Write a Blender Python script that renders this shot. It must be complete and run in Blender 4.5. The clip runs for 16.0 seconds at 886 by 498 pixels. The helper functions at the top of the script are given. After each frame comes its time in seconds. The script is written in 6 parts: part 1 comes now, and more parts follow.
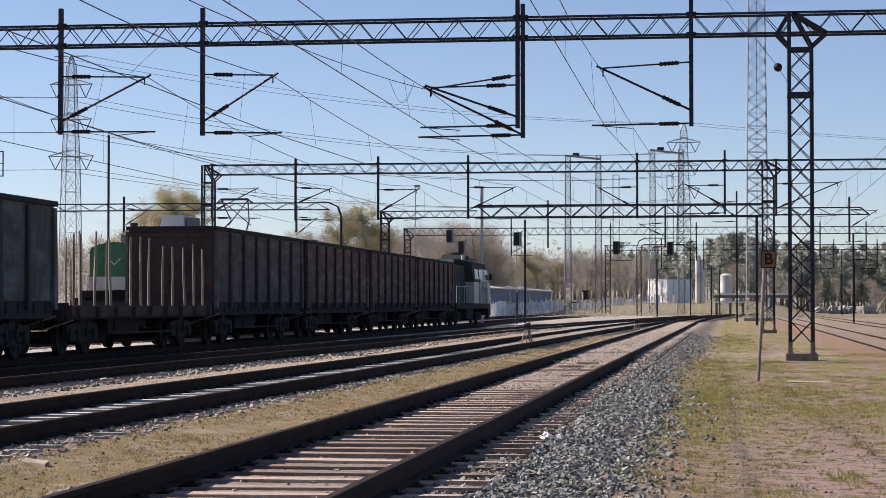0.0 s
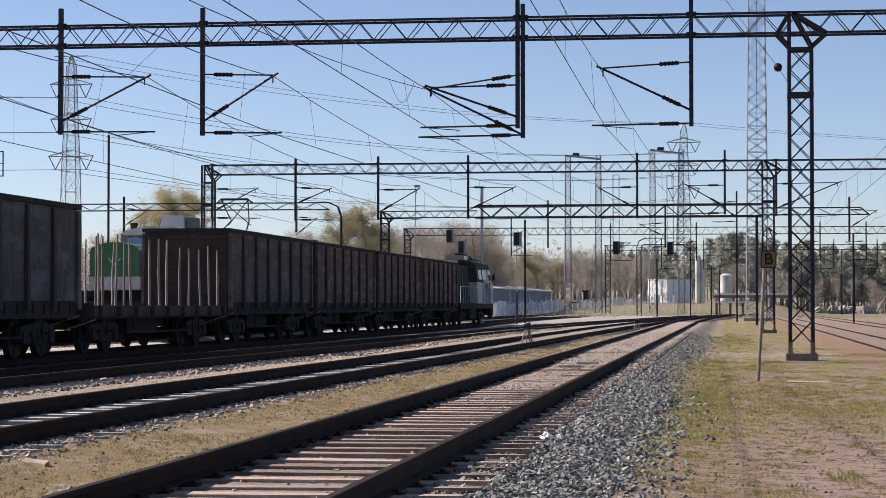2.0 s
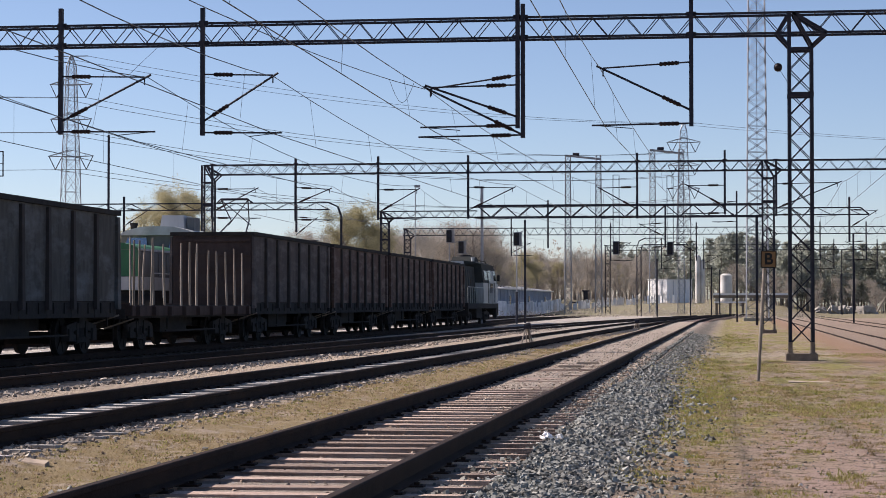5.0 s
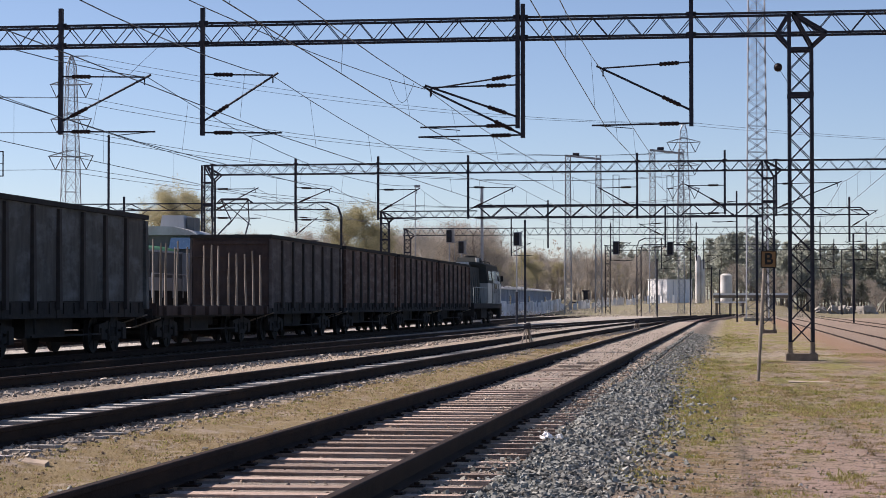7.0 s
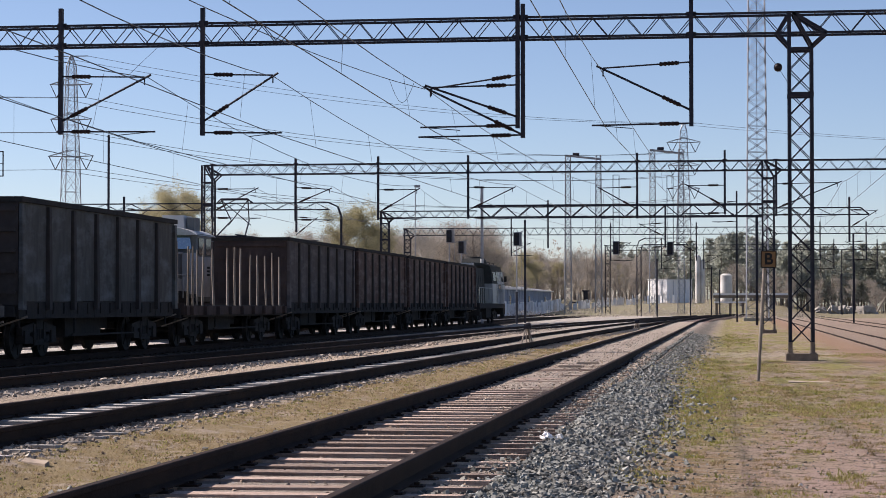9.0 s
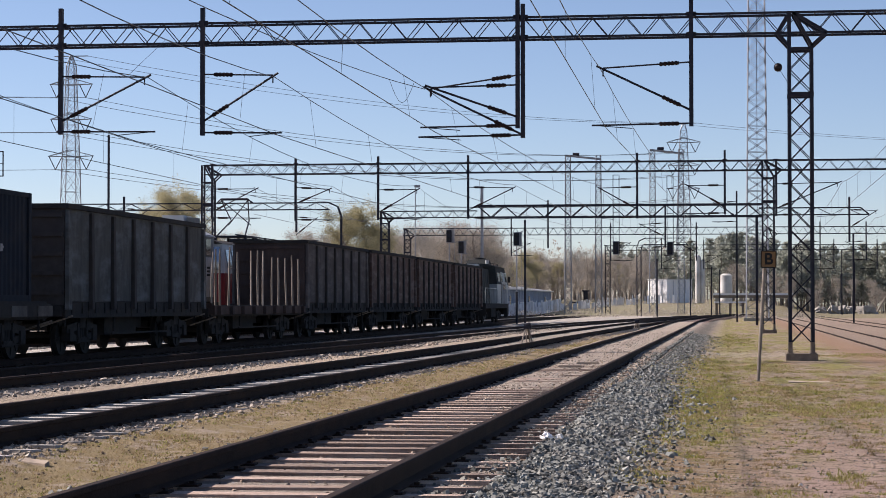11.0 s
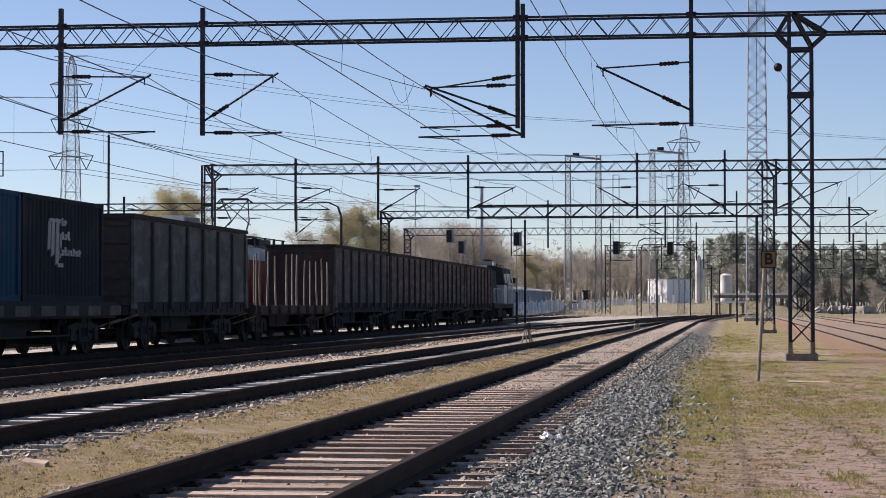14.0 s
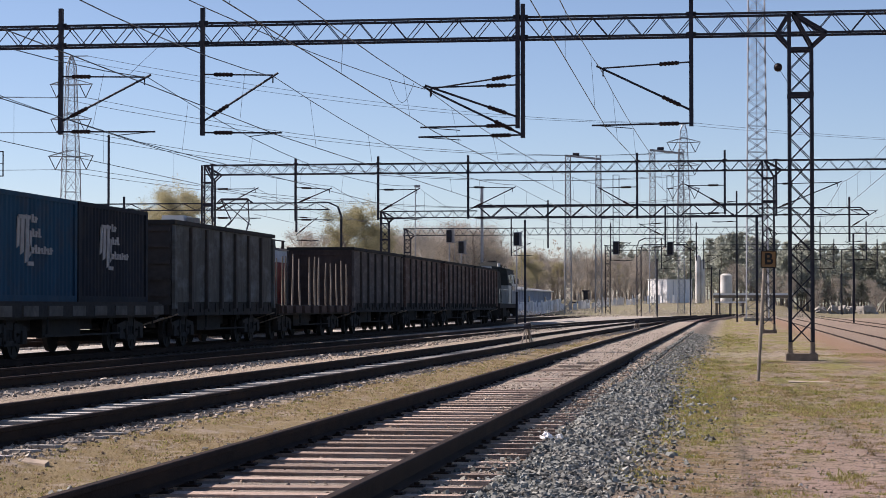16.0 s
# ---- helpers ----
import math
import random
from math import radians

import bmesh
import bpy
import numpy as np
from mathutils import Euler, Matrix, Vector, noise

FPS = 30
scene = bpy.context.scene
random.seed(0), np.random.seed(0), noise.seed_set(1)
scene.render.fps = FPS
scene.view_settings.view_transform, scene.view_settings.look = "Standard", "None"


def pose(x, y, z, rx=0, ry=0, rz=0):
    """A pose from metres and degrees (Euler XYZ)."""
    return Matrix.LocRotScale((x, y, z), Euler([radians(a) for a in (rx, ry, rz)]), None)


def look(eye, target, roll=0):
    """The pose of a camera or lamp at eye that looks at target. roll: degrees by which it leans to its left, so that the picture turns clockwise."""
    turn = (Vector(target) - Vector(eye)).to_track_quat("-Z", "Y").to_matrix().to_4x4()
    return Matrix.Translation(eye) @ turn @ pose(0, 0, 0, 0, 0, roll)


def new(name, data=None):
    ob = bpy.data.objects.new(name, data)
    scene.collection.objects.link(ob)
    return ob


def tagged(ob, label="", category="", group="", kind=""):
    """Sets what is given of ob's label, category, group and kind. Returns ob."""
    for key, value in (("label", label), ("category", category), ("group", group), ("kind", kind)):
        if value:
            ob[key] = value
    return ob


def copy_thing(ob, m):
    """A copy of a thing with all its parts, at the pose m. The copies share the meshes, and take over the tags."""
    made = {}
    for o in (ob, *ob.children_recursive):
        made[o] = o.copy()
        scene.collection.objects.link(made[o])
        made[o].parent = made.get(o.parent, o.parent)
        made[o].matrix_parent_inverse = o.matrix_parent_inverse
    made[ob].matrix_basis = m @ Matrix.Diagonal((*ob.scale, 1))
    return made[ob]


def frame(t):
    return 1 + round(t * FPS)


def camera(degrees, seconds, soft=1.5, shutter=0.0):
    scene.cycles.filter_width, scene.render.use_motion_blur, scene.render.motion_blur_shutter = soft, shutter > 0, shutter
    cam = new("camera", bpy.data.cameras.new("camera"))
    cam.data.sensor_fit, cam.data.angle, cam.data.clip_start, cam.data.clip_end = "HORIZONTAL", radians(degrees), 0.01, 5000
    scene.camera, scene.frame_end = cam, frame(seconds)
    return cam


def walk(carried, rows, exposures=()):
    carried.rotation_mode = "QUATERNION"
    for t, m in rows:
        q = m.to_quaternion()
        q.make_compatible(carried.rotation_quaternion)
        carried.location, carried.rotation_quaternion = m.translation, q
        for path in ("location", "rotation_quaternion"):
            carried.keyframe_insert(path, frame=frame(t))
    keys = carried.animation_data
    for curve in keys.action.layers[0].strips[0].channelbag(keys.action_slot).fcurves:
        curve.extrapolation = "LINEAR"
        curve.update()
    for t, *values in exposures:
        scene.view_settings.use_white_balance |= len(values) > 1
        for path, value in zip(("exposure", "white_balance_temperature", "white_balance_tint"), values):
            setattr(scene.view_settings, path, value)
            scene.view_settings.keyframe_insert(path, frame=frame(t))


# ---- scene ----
cam = camera(23.93, 16.0, soft=0.8)
STAND = pose(0, 0, 1.27, 91.533, 0, 7.845)
walk(cam, [(0, STAND), (16, STAND)], exposures=[(0, 0.83, 6600, 21), (16, 0.83, 6600, 21)])

# ---- world and sun ----
SUN_EL = radians(38)
SUN_AZ = radians(-78)          # from north (+Y), negative is towards -X
world = bpy.data.worlds.new("sky_world")
scene.world = world
world.use_nodes = True
wn = world.node_tree
sky = wn.nodes.new("ShaderNodeTexSky")
sky.sky_type = "NISHITA"
sky.sun_disc = False
sky.sun_elevation = SUN_EL
sky.sun_rotation = SUN_AZ
sky.altitude = 900
sky.air_density, sky.dust_density, sky.ozone_density = 0.85, 0.45, 3.0
wn.nodes["Background"].inputs["Strength"].default_value = 0.068
wn.links.new(sky.outputs[0], wn.nodes["Background"].inputs["Color"])
sun_from = Vector((math.sin(SUN_AZ) * math.cos(SUN_EL), math.cos(SUN_AZ) * math.cos(SUN_EL), math.sin(SUN_EL)))
sun = new("sun", bpy.data.lights.new("sun", "SUN"))
sun.data.energy, sun.data.angle, sun.data.color = 5.0, radians(0.53), (1.0, 0.95, 0.87)
sun.matrix_world = look(sun_from * 100, (0, 0, 0))


# ---- materials ----
def node(nt, kind, **inputs):
    n = nt.nodes.new(kind)
    for k, v in inputs.items():
        n.inputs[k.replace("_", " ")].default_value = v
    return n


def noise_tex(nt, coord, scale, detail=5.0, rough=0.6, stretch=None):
    n = node(nt, "ShaderNodeTexNoise", Scale=scale, Detail=detail, Roughness=rough)
    src = coord
    if stretch:
        mp = nt.nodes.new("ShaderNodeMapping")
        mp.inputs["Scale"].default_value = stretch
        nt.links.new(coord, mp.inputs["Vector"])
        src = mp.outputs[0]
    nt.links.new(src, n.inputs["Vector"])
    return n.outputs["Fac"]


def ramp(nt, fac, lo, hi):
    n = node(nt, "ShaderNodeMapRange", From_Min=lo, From_Max=hi)
    n.clamp = True
    nt.links.new(fac, n.inputs["Value"])
    return n.outputs["Result"]


def blend(nt, fac, a, b):
    n = nt.nodes.new("ShaderNodeMix")
    n.data_type = "RGBA"
    for sock, val in ((n.inputs[0], fac), (n.inputs[6], a), (n.inputs[7], b)):
        if isinstance(val, (float, int)):
            sock.default_value = val
        elif isinstance(val, tuple):
            sock.default_value = (*val, 1.0)
        else:
            nt.links.new(val, sock)
    return n.outputs[2]


def arith(nt, op, a, b=0.0):
    n = nt.nodes.new("ShaderNodeMath")
    n.operation = op
    for sock, val in ((n.inputs[0], a), (n.inputs[1], b)):
        if isinstance(val, (float, int)):
            sock.default_value = val
        else:
            nt.links.new(val, sock)
    return n.outputs[0]


def surface(name, c1, c2, scale=6.0, rough=0.7, metal=0.0, bump=0.2, c3=None, scale3=0.6, amount3=0.6, streak=None, stretch3=None,
            vary=0.0, island=False, fine=60.0, bump_dist=0.01, spec=0.12):
    """Two tones at a fine scale, a third (stain, rust, dirt) at a coarse one, streaks down or along, piece-to-piece variation."""
    m = bpy.data.materials.new(name)
    m.use_nodes = True
    nt = m.node_tree
    bsdf = nt.nodes["Principled BSDF"]
    co = nt.nodes.new("ShaderNodeTexCoord").outputs["Object"]
    col = blend(nt, ramp(nt, noise_tex(nt, co, scale, stretch=streak), 0.3, 0.7), c1, c2)
    if c3:
        mask = ramp(nt, noise_tex(nt, co, scale3, 8.0, 0.65, stretch3), 0.48, 0.66)
        col = blend(nt, arith(nt, "MULTIPLY", mask, amount3), col, c3)
    if vary:
        if island:
            rnd = nt.nodes.new("ShaderNodeNewGeometry").outputs["Random Per Island"]
        else:
            rnd = nt.nodes.new("ShaderNodeObjectInfo").outputs["Random"]
        hsv = nt.nodes.new("ShaderNodeHueSaturation")
        mr = node(nt, "ShaderNodeMapRange", To_Min=1 - vary, To_Max=1 + vary)
        nt.links.new(rnd, mr.inputs["Value"])
        nt.links.new(mr.outputs[0], hsv.inputs["Value"])
        nt.links.new(col, hsv.inputs["Color"])
        col = hsv.outputs[0]
    nt.links.new(col, bsdf.inputs["Base Color"])
    bsdf.inputs["Metallic"].default_value = metal
    bsdf.inputs["Specular IOR Level"].default_value = spec
    fn = noise_tex(nt, co, fine, 4.0)
    rg = node(nt, "ShaderNodeMapRange", To_Min=max(0.05, rough - 0.12), To_Max=min(1.0, rough + 0.12))
    nt.links.new(fn, rg.inputs["Value"])
    nt.links.new(rg.outputs[0], bsdf.inputs["Roughness"])
    if bump:
        b = node(nt, "ShaderNodeBump", Strength=bump, Distance=bump_dist)
        nt.links.new(fn, b.inputs["Height"])
        nt.links.new(b.outputs[0], bsdf.inputs["Normal"])
    return m


def between(nt, x, lo, hi, soft):
    """1 inside lo..hi, falling to 0 over soft on both sides."""
    up = ramp(nt, x, lo - soft, lo + soft)
    dn = ramp(nt, x, hi + soft, hi - soft)
    return arith(nt, "MULTIPLY", up, dn)


def ground_material():
    m = bpy.data.materials.new("yard_ground")
    m.use_nodes = True
    nt = m.node_tree
    bsdf = nt.nodes["Principled BSDF"]
    co = nt.nodes.new("ShaderNodeTexCoord").outputs["Object"]
    sep = nt.nodes.new("ShaderNodeSeparateXYZ")
    nt.links.new(co, sep.inputs[0])
    n_big = noise_tex(nt, co, 0.35, 6.0)
    n_mid = noise_tex(nt, co, 1.6, 6.0, 0.65)
    n_small = noise_tex(nt, co, 9.0, 6.0, 0.7)
    n_grit = noise_tex(nt, co, 45.0, 4.0, 0.7)
    x = arith(nt, "ADD", sep.outputs[0], arith(nt, "MULTIPLY", arith(nt, "SUBTRACT", n_mid, 0.5), 1.6))
    y = sep.outputs[1]
    # sandy gravel everywhere as the base
    col = blend(nt, ramp(nt, n_small, 0.35, 0.65), (0.46, 0.37, 0.28), (0.31, 0.24, 0.175))
    col = blend(nt, arith(nt, "MULTIPLY", ramp(nt, n_grit, 0.52, 0.66), 0.5), col, (0.5, 0.44, 0.37))
    # dry yellowish growth between the tracks
    dry = arith(nt, "MULTIPLY", between(nt, x, -6.1, -4.3, 0.4), ramp(nt, n_mid, 0.33, 0.50))
    col = blend(nt, arith(nt, "MULTIPLY", dry, 0.95), col, blend(nt, n_grit, (0.33, 0.245, 0.125), (0.22, 0.17, 0.085)))
    # the open side: brown soil, orange-brown dead moss, yellow-green moss and grass, pinkish bare earth
    n_patch = noise_tex(nt, co, 0.95, 7.0, 0.72, (1.0, 0.3, 1.0))
    n_patch2 = noise_tex(nt, co, 1.3, 7.0, 0.72, (1.2, 0.3, 3.0))
    n_fleck0 = noise_tex(nt, co, 3.0, 6.0, 0.7)
    side = ramp(nt, x, -1.1, -0.3)
    soil = blend(nt, ramp(nt, n_small, 0.3, 0.7), (0.37, 0.285, 0.205), (0.25, 0.19, 0.135))
    soil = blend(nt, arith(nt, "MULTIPLY", ramp(nt, n_patch2, 0.5, 0.62), 0.8), soil, blend(nt, n_grit, (0.33, 0.20, 0.095), (0.22, 0.135, 0.065)))
    moss = blend(nt, ramp(nt, n_small, 0.3, 0.7), (0.30, 0.275, 0.05), (0.155, 0.155, 0.04))
    soil = blend(nt, arith(nt, "MULTIPLY", ramp(nt, arith(nt, "ADD", n_patch, arith(nt, "MULTIPLY", ramp(nt, y, 30.0, 48.0), 0.06)), 0.52, 0.61), 0.85), soil, moss)
    verge = arith(nt, "MULTIPLY", between(nt, x, -0.95, 0.05, 0.3), ramp(nt, y, 17.0, 25.0))
    verge = arith(nt, "MULTIPLY", verge, ramp(nt, noise_tex(nt, co, 1.9, 7.0, 0.75, (1.0, 0.5, 1.0)), 0.44, 0.56))
    soil = blend(nt, arith(nt, "MULTIPLY", verge, 0.85), soil, blend(nt, ramp(nt, n_small, 0.3, 0.7), (0.27, 0.235, 0.045), (0.13, 0.125, 0.035)))
    lush = arith(nt, "MULTIPLY", between(nt, x, -0.95, -0.05, 0.25), between(nt, y, 31.0, 36.0, 1.2))
    soil = blend(nt, arith(nt, "MULTIPLY", lush, ramp(nt, n_small, 0.36, 0.5)), soil, blend(nt, n_grit, (0.33, 0.30, 0.055), (0.19, 0.185, 0.04)))
    rusty = arith(nt, "MULTIPLY", between(nt, x, -0.75, -0.15, 0.25), between(nt, y, 13.5, 22.0, 2.0))
    soil = blend(nt, arith(nt, "MULTIPLY", rusty, ramp(nt, n_fleck0, 0.46, 0.56)), soil, blend(nt, n_grit, (0.34, 0.20, 0.075), (0.22, 0.14, 0.06)))
    bare = arith(nt, "MULTIPLY", ramp(nt, x, -0.2, 0.7), ramp(nt, y, 25.0, 19.0))
    bare = arith(nt, "MULTIPLY", bare, ramp(nt, n_patch, 0.78, 0.62))
    soil = blend(nt, arith(nt, "MULTIPLY", bare, 0.9), soil, blend(nt, n_grit, (0.47, 0.335, 0.28), (0.34, 0.24, 0.20)))
    pale = arith(nt, "MULTIPLY", between(nt, y, 56.0, 66.0, 3.0), ramp(nt, n_mid, 0.42, 0.55))
    soil = blend(nt, arith(nt, "MULTIPLY", pale, 0.7), soil, (0.42, 0.35, 0.27))
    soil = blend(nt, arith(nt, "MULTIPLY", ramp(nt, n_grit, 0.45, 0.33), 0.7), soil, (0.06, 0.048, 0.035))
    n_fleck = noise_tex(nt, co, 6.5, 6.0, 0.75, (1.0, 0.8, 1.0))
    soil = blend(nt, arith(nt, "MULTIPLY", ramp(nt, n_fleck, 0.54, 0.64), 0.5), soil, (0.40, 0.30, 0.225))
    soil = blend(nt, arith(nt, "MULTIPLY", ramp(nt, n_fleck, 0.49, 0.40), 0.85), soil, (0.10, 0.085, 0.045))
    col = blend(nt, side, col, soil)
    # grey ballast along the tracks
    bed = between(nt, sep.outputs[0], -4.5, -1.75, 0.12)
    col = blend(nt, arith(nt, "MULTIPLY", bed, 0.8), col, blend(nt, ramp(nt, n_grit, 0.35, 0.65), (0.42, 0.355, 0.295), (0.24, 0.2, 0.165)))
    # the first strip is painted dark as the shade between the near stones
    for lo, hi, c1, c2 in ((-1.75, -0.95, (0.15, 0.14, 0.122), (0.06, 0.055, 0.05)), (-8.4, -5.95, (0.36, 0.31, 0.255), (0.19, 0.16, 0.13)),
                           # train bed darkened for the shade there; the strip beyond paled as sunlit
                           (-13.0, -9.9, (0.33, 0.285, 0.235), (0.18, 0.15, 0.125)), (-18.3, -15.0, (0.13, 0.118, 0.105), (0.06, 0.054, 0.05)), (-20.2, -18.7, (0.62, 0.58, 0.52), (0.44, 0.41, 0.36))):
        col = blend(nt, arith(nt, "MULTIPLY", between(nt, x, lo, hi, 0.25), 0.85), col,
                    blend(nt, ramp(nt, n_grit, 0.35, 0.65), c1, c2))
    # rust-red earth of the far side tracks
    red = arith(nt, "MULTIPLY", ramp(nt, x, 2.9, 3.9), ramp(nt, y, 50.0, 62.0))
    col = blend(nt, arith(nt, "MULTIPLY", red, 0.9), col, blend(nt, n_small, (0.33, 0.245, 0.185), (0.21, 0.16, 0.13)))
    rust = arith(nt, "MULTIPLY", between(nt, x, 3.2, 4.6, 0.4), ramp(nt, y, 46.0, 56.0))
    col = blend(nt, arith(nt, "MULTIPLY", rust, 0.7), col, blend(nt, n_small, (0.33, 0.19, 0.11), (0.22, 0.14, 0.09)))
    grey = arith(nt, "MULTIPLY", ramp(nt, y, 75.0, 120.0), ramp(nt, x, -4.6, -5.4))
    col = blend(nt, arith(nt, "MULTIPLY", grey, 0.7), col, blend(nt, ramp(nt, n_small, 0.35, 0.65), (0.44, 0.41, 0.37), (0.27, 0.25, 0.225)))
    # grass verge far away
    far = arith(nt, "MULTIPLY", ramp(nt, y, 222.0, 245.0), 0.85)
    col = blend(nt, far, col, blend(nt, ramp(nt, n_mid, 0.4, 0.6), (0.15, 0.15, 0.06), (0.21, 0.17, 0.12)))
    nt.links.new(col, bsdf.inputs["Base Color"])
    bsdf.inputs["Roughness"].default_value = 0.95
    bsdf.inputs["Specular IOR Level"].default_value = 0.2
    b1 = node(nt, "ShaderNodeBump", Strength=1.0, Distance=0.05)
    nt.links.new(n_grit, b1.inputs["Height"])
    b2 = node(nt, "ShaderNodeBump", Strength=0.6, Distance=0.08)
    nt.links.new(n_small, b2.inputs["Height"])
    nt.links.new(b1.outputs[0], b2.inputs["Normal"])
    nt.links.new(b2.outputs[0], bsdf.inputs["Normal"])
    return m


M_GROUND = ground_material()
M_RAIL = surface("rusty_rail_side", (0.030, 0.020, 0.016), (0.018, 0.012, 0.010), 8, 0.85, 0.1, 0.3, (0.05, 0.03, 0.02), 2.0)
M_RAILTOP = surface("worn_rail_head", (0.27, 0.235, 0.21), (0.16, 0.135, 0.12), 12, 0.45, 0.4, 0.1)
M_WOOD_SLEEPER = surface("weathered_sleeper_wood", (0.42, 0.315, 0.255), (0.19, 0.138, 0.108), 10, 0.9, 0, 0.9,
                         (0.45, 0.38, 0.32), 1.7, 0.6, (0.8, 9.0, 9.0), vary=0.4, fine=28.0, bump_dist=0.02)
# sleepers under the train, their colour darkened to deepen the shade
M_SHADED_SLEEPER = surface("shade_dark_sleeper", (0.085, 0.075, 0.066), (0.045, 0.04, 0.036), 10, 0.9, 0, 0.4, (0.12, 0.105, 0.09), 1.6, 0.6, vary=0.2)
M_CONC_SLEEPER = surface("concrete_sleeper", (0.42, 0.40, 0.37), (0.33, 0.31, 0.28), 10, 0.9, 0, 0.4, (0.22, 0.19, 0.16), 1.6, 0.6, vary=0.15)
M_STONE = surface("ballast_stone", (0.25, 0.255, 0.232), (0.105, 0.108, 0.099), 14, 0.85, 0, 0.4, (0.17, 0.145, 0.115), 1.2, 0.5, vary=0.65, island=True)
M_STONE_PALE = surface("pale_dusty_ballast_stone", (0.36, 0.315, 0.265), (0.22, 0.19, 0.16), 14, 0.85, 0, 0.4, (0.30, 0.24, 0.18), 1.2, 0.5, vary=0.5, island=True)
M_CLOD = surface("soil_clods_and_pebbles", (0.34, 0.26, 0.19), (0.20, 0.15, 0.11), 14, 0.9, 0, 0.4, (0.30, 0.28, 0.26), 1.2, 0.5, vary=0.6, island=True)
M_STEEL_DARK = surface("weathered_gantry_steel", (0.036, 0.039, 0.052), (0.022, 0.024, 0.034), 5, 0.6, 0.3, 0.15, (0.07, 0.058, 0.055), 0.9, 0.4)
M_STEEL_GALV = surface("galvanised_mast_steel", (0.30, 0.31, 0.33), (0.22, 0.23, 0.25), 4, 0.5, 0.5, 0.1, (0.18, 0.18, 0.19), 0.5)
M_INSUL = surface("brown_insulator", (0.035, 0.022, 0.02), (0.02, 0.014, 0.013), 9, 0.3, 0, 0.05)
M_WIRE = surface("tarnished_wire", (0.10, 0.10, 0.10), (0.07, 0.07, 0.075), 3, 0.5, 0.5, 0.0)
M_FOOTING = surface("dark_weathered_concrete", (0.25, 0.205, 0.16), (0.15, 0.12, 0.095), 6, 0.9, 0, 0.4, (0.10, 0.085, 0.07), 1.2)
M_CONCRETE = surface("stained_concrete", (0.36, 0.34, 0.31), (0.27, 0.25, 0.22), 6, 0.9, 0, 0.4, (0.18, 0.15, 0.12), 1.2)
M_GONDOLA = surface("grimy_brown_wagon_paint", (0.115, 0.075, 0.063), (0.062, 0.041, 0.035), 3, 0.75, 0, 0.25, (0.19, 0.155, 0.14), 1.7, 0.75, (1.0, 1.0, 0.25), (1.0, 0.4, 2.2))
M_GONDOLA_GREY = surface("grimy_grey_brown_wagon_paint", (0.105, 0.092, 0.087), (0.062, 0.054, 0.052), 4, 0.85, 0, 0.35, (0.17, 0.155, 0.148), 1.2, 0.6, (1.0, 1.0, 0.25), (1.0, 0.6, 2.6))
M_GONDOLA_BLUE = surface("scuffed_grey_blue_wagon_paint", (0.092, 0.094, 0.09), (0.055, 0.056, 0.054), 5, 0.85, 0, 0.4, (0.16, 0.18, 0.195), 1.0, 0.6, (1.0, 1.0, 0.3), (1.0, 0.7, 1.8))
M_WAGON_END = surface("rusty_wagon_end", (0.068, 0.05, 0.046), (0.042, 0.032, 0.03), 3, 0.85, 0.0, 0.25, (0.085, 0.066, 0.06), 0.9, 0.6, (1.0, 1.0, 0.3))
M_UNDER = surface("greasy_underframe", (0.036, 0.036, 0.036), (0.021, 0.021, 0.022), 6, 0.85, 0.0, 0.3, (0.045, 0.038, 0.032), 1.0)
M_WHEEL = surface("wheel_steel", (0.03, 0.029, 0.028), (0.018, 0.017, 0.017), 7, 0.75, 0.0, 0.1)
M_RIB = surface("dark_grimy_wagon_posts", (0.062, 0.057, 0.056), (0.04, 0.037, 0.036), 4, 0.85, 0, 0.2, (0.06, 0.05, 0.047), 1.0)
M_STAKE = surface("pale_debarked_wood", (0.30, 0.262, 0.22), (0.185, 0.16, 0.132), 8, 0.85, 0, 0.3, (0.16, 0.12, 0.09), 1.5, 0.6, (8.0, 8.0, 0.7), vary=0.25)


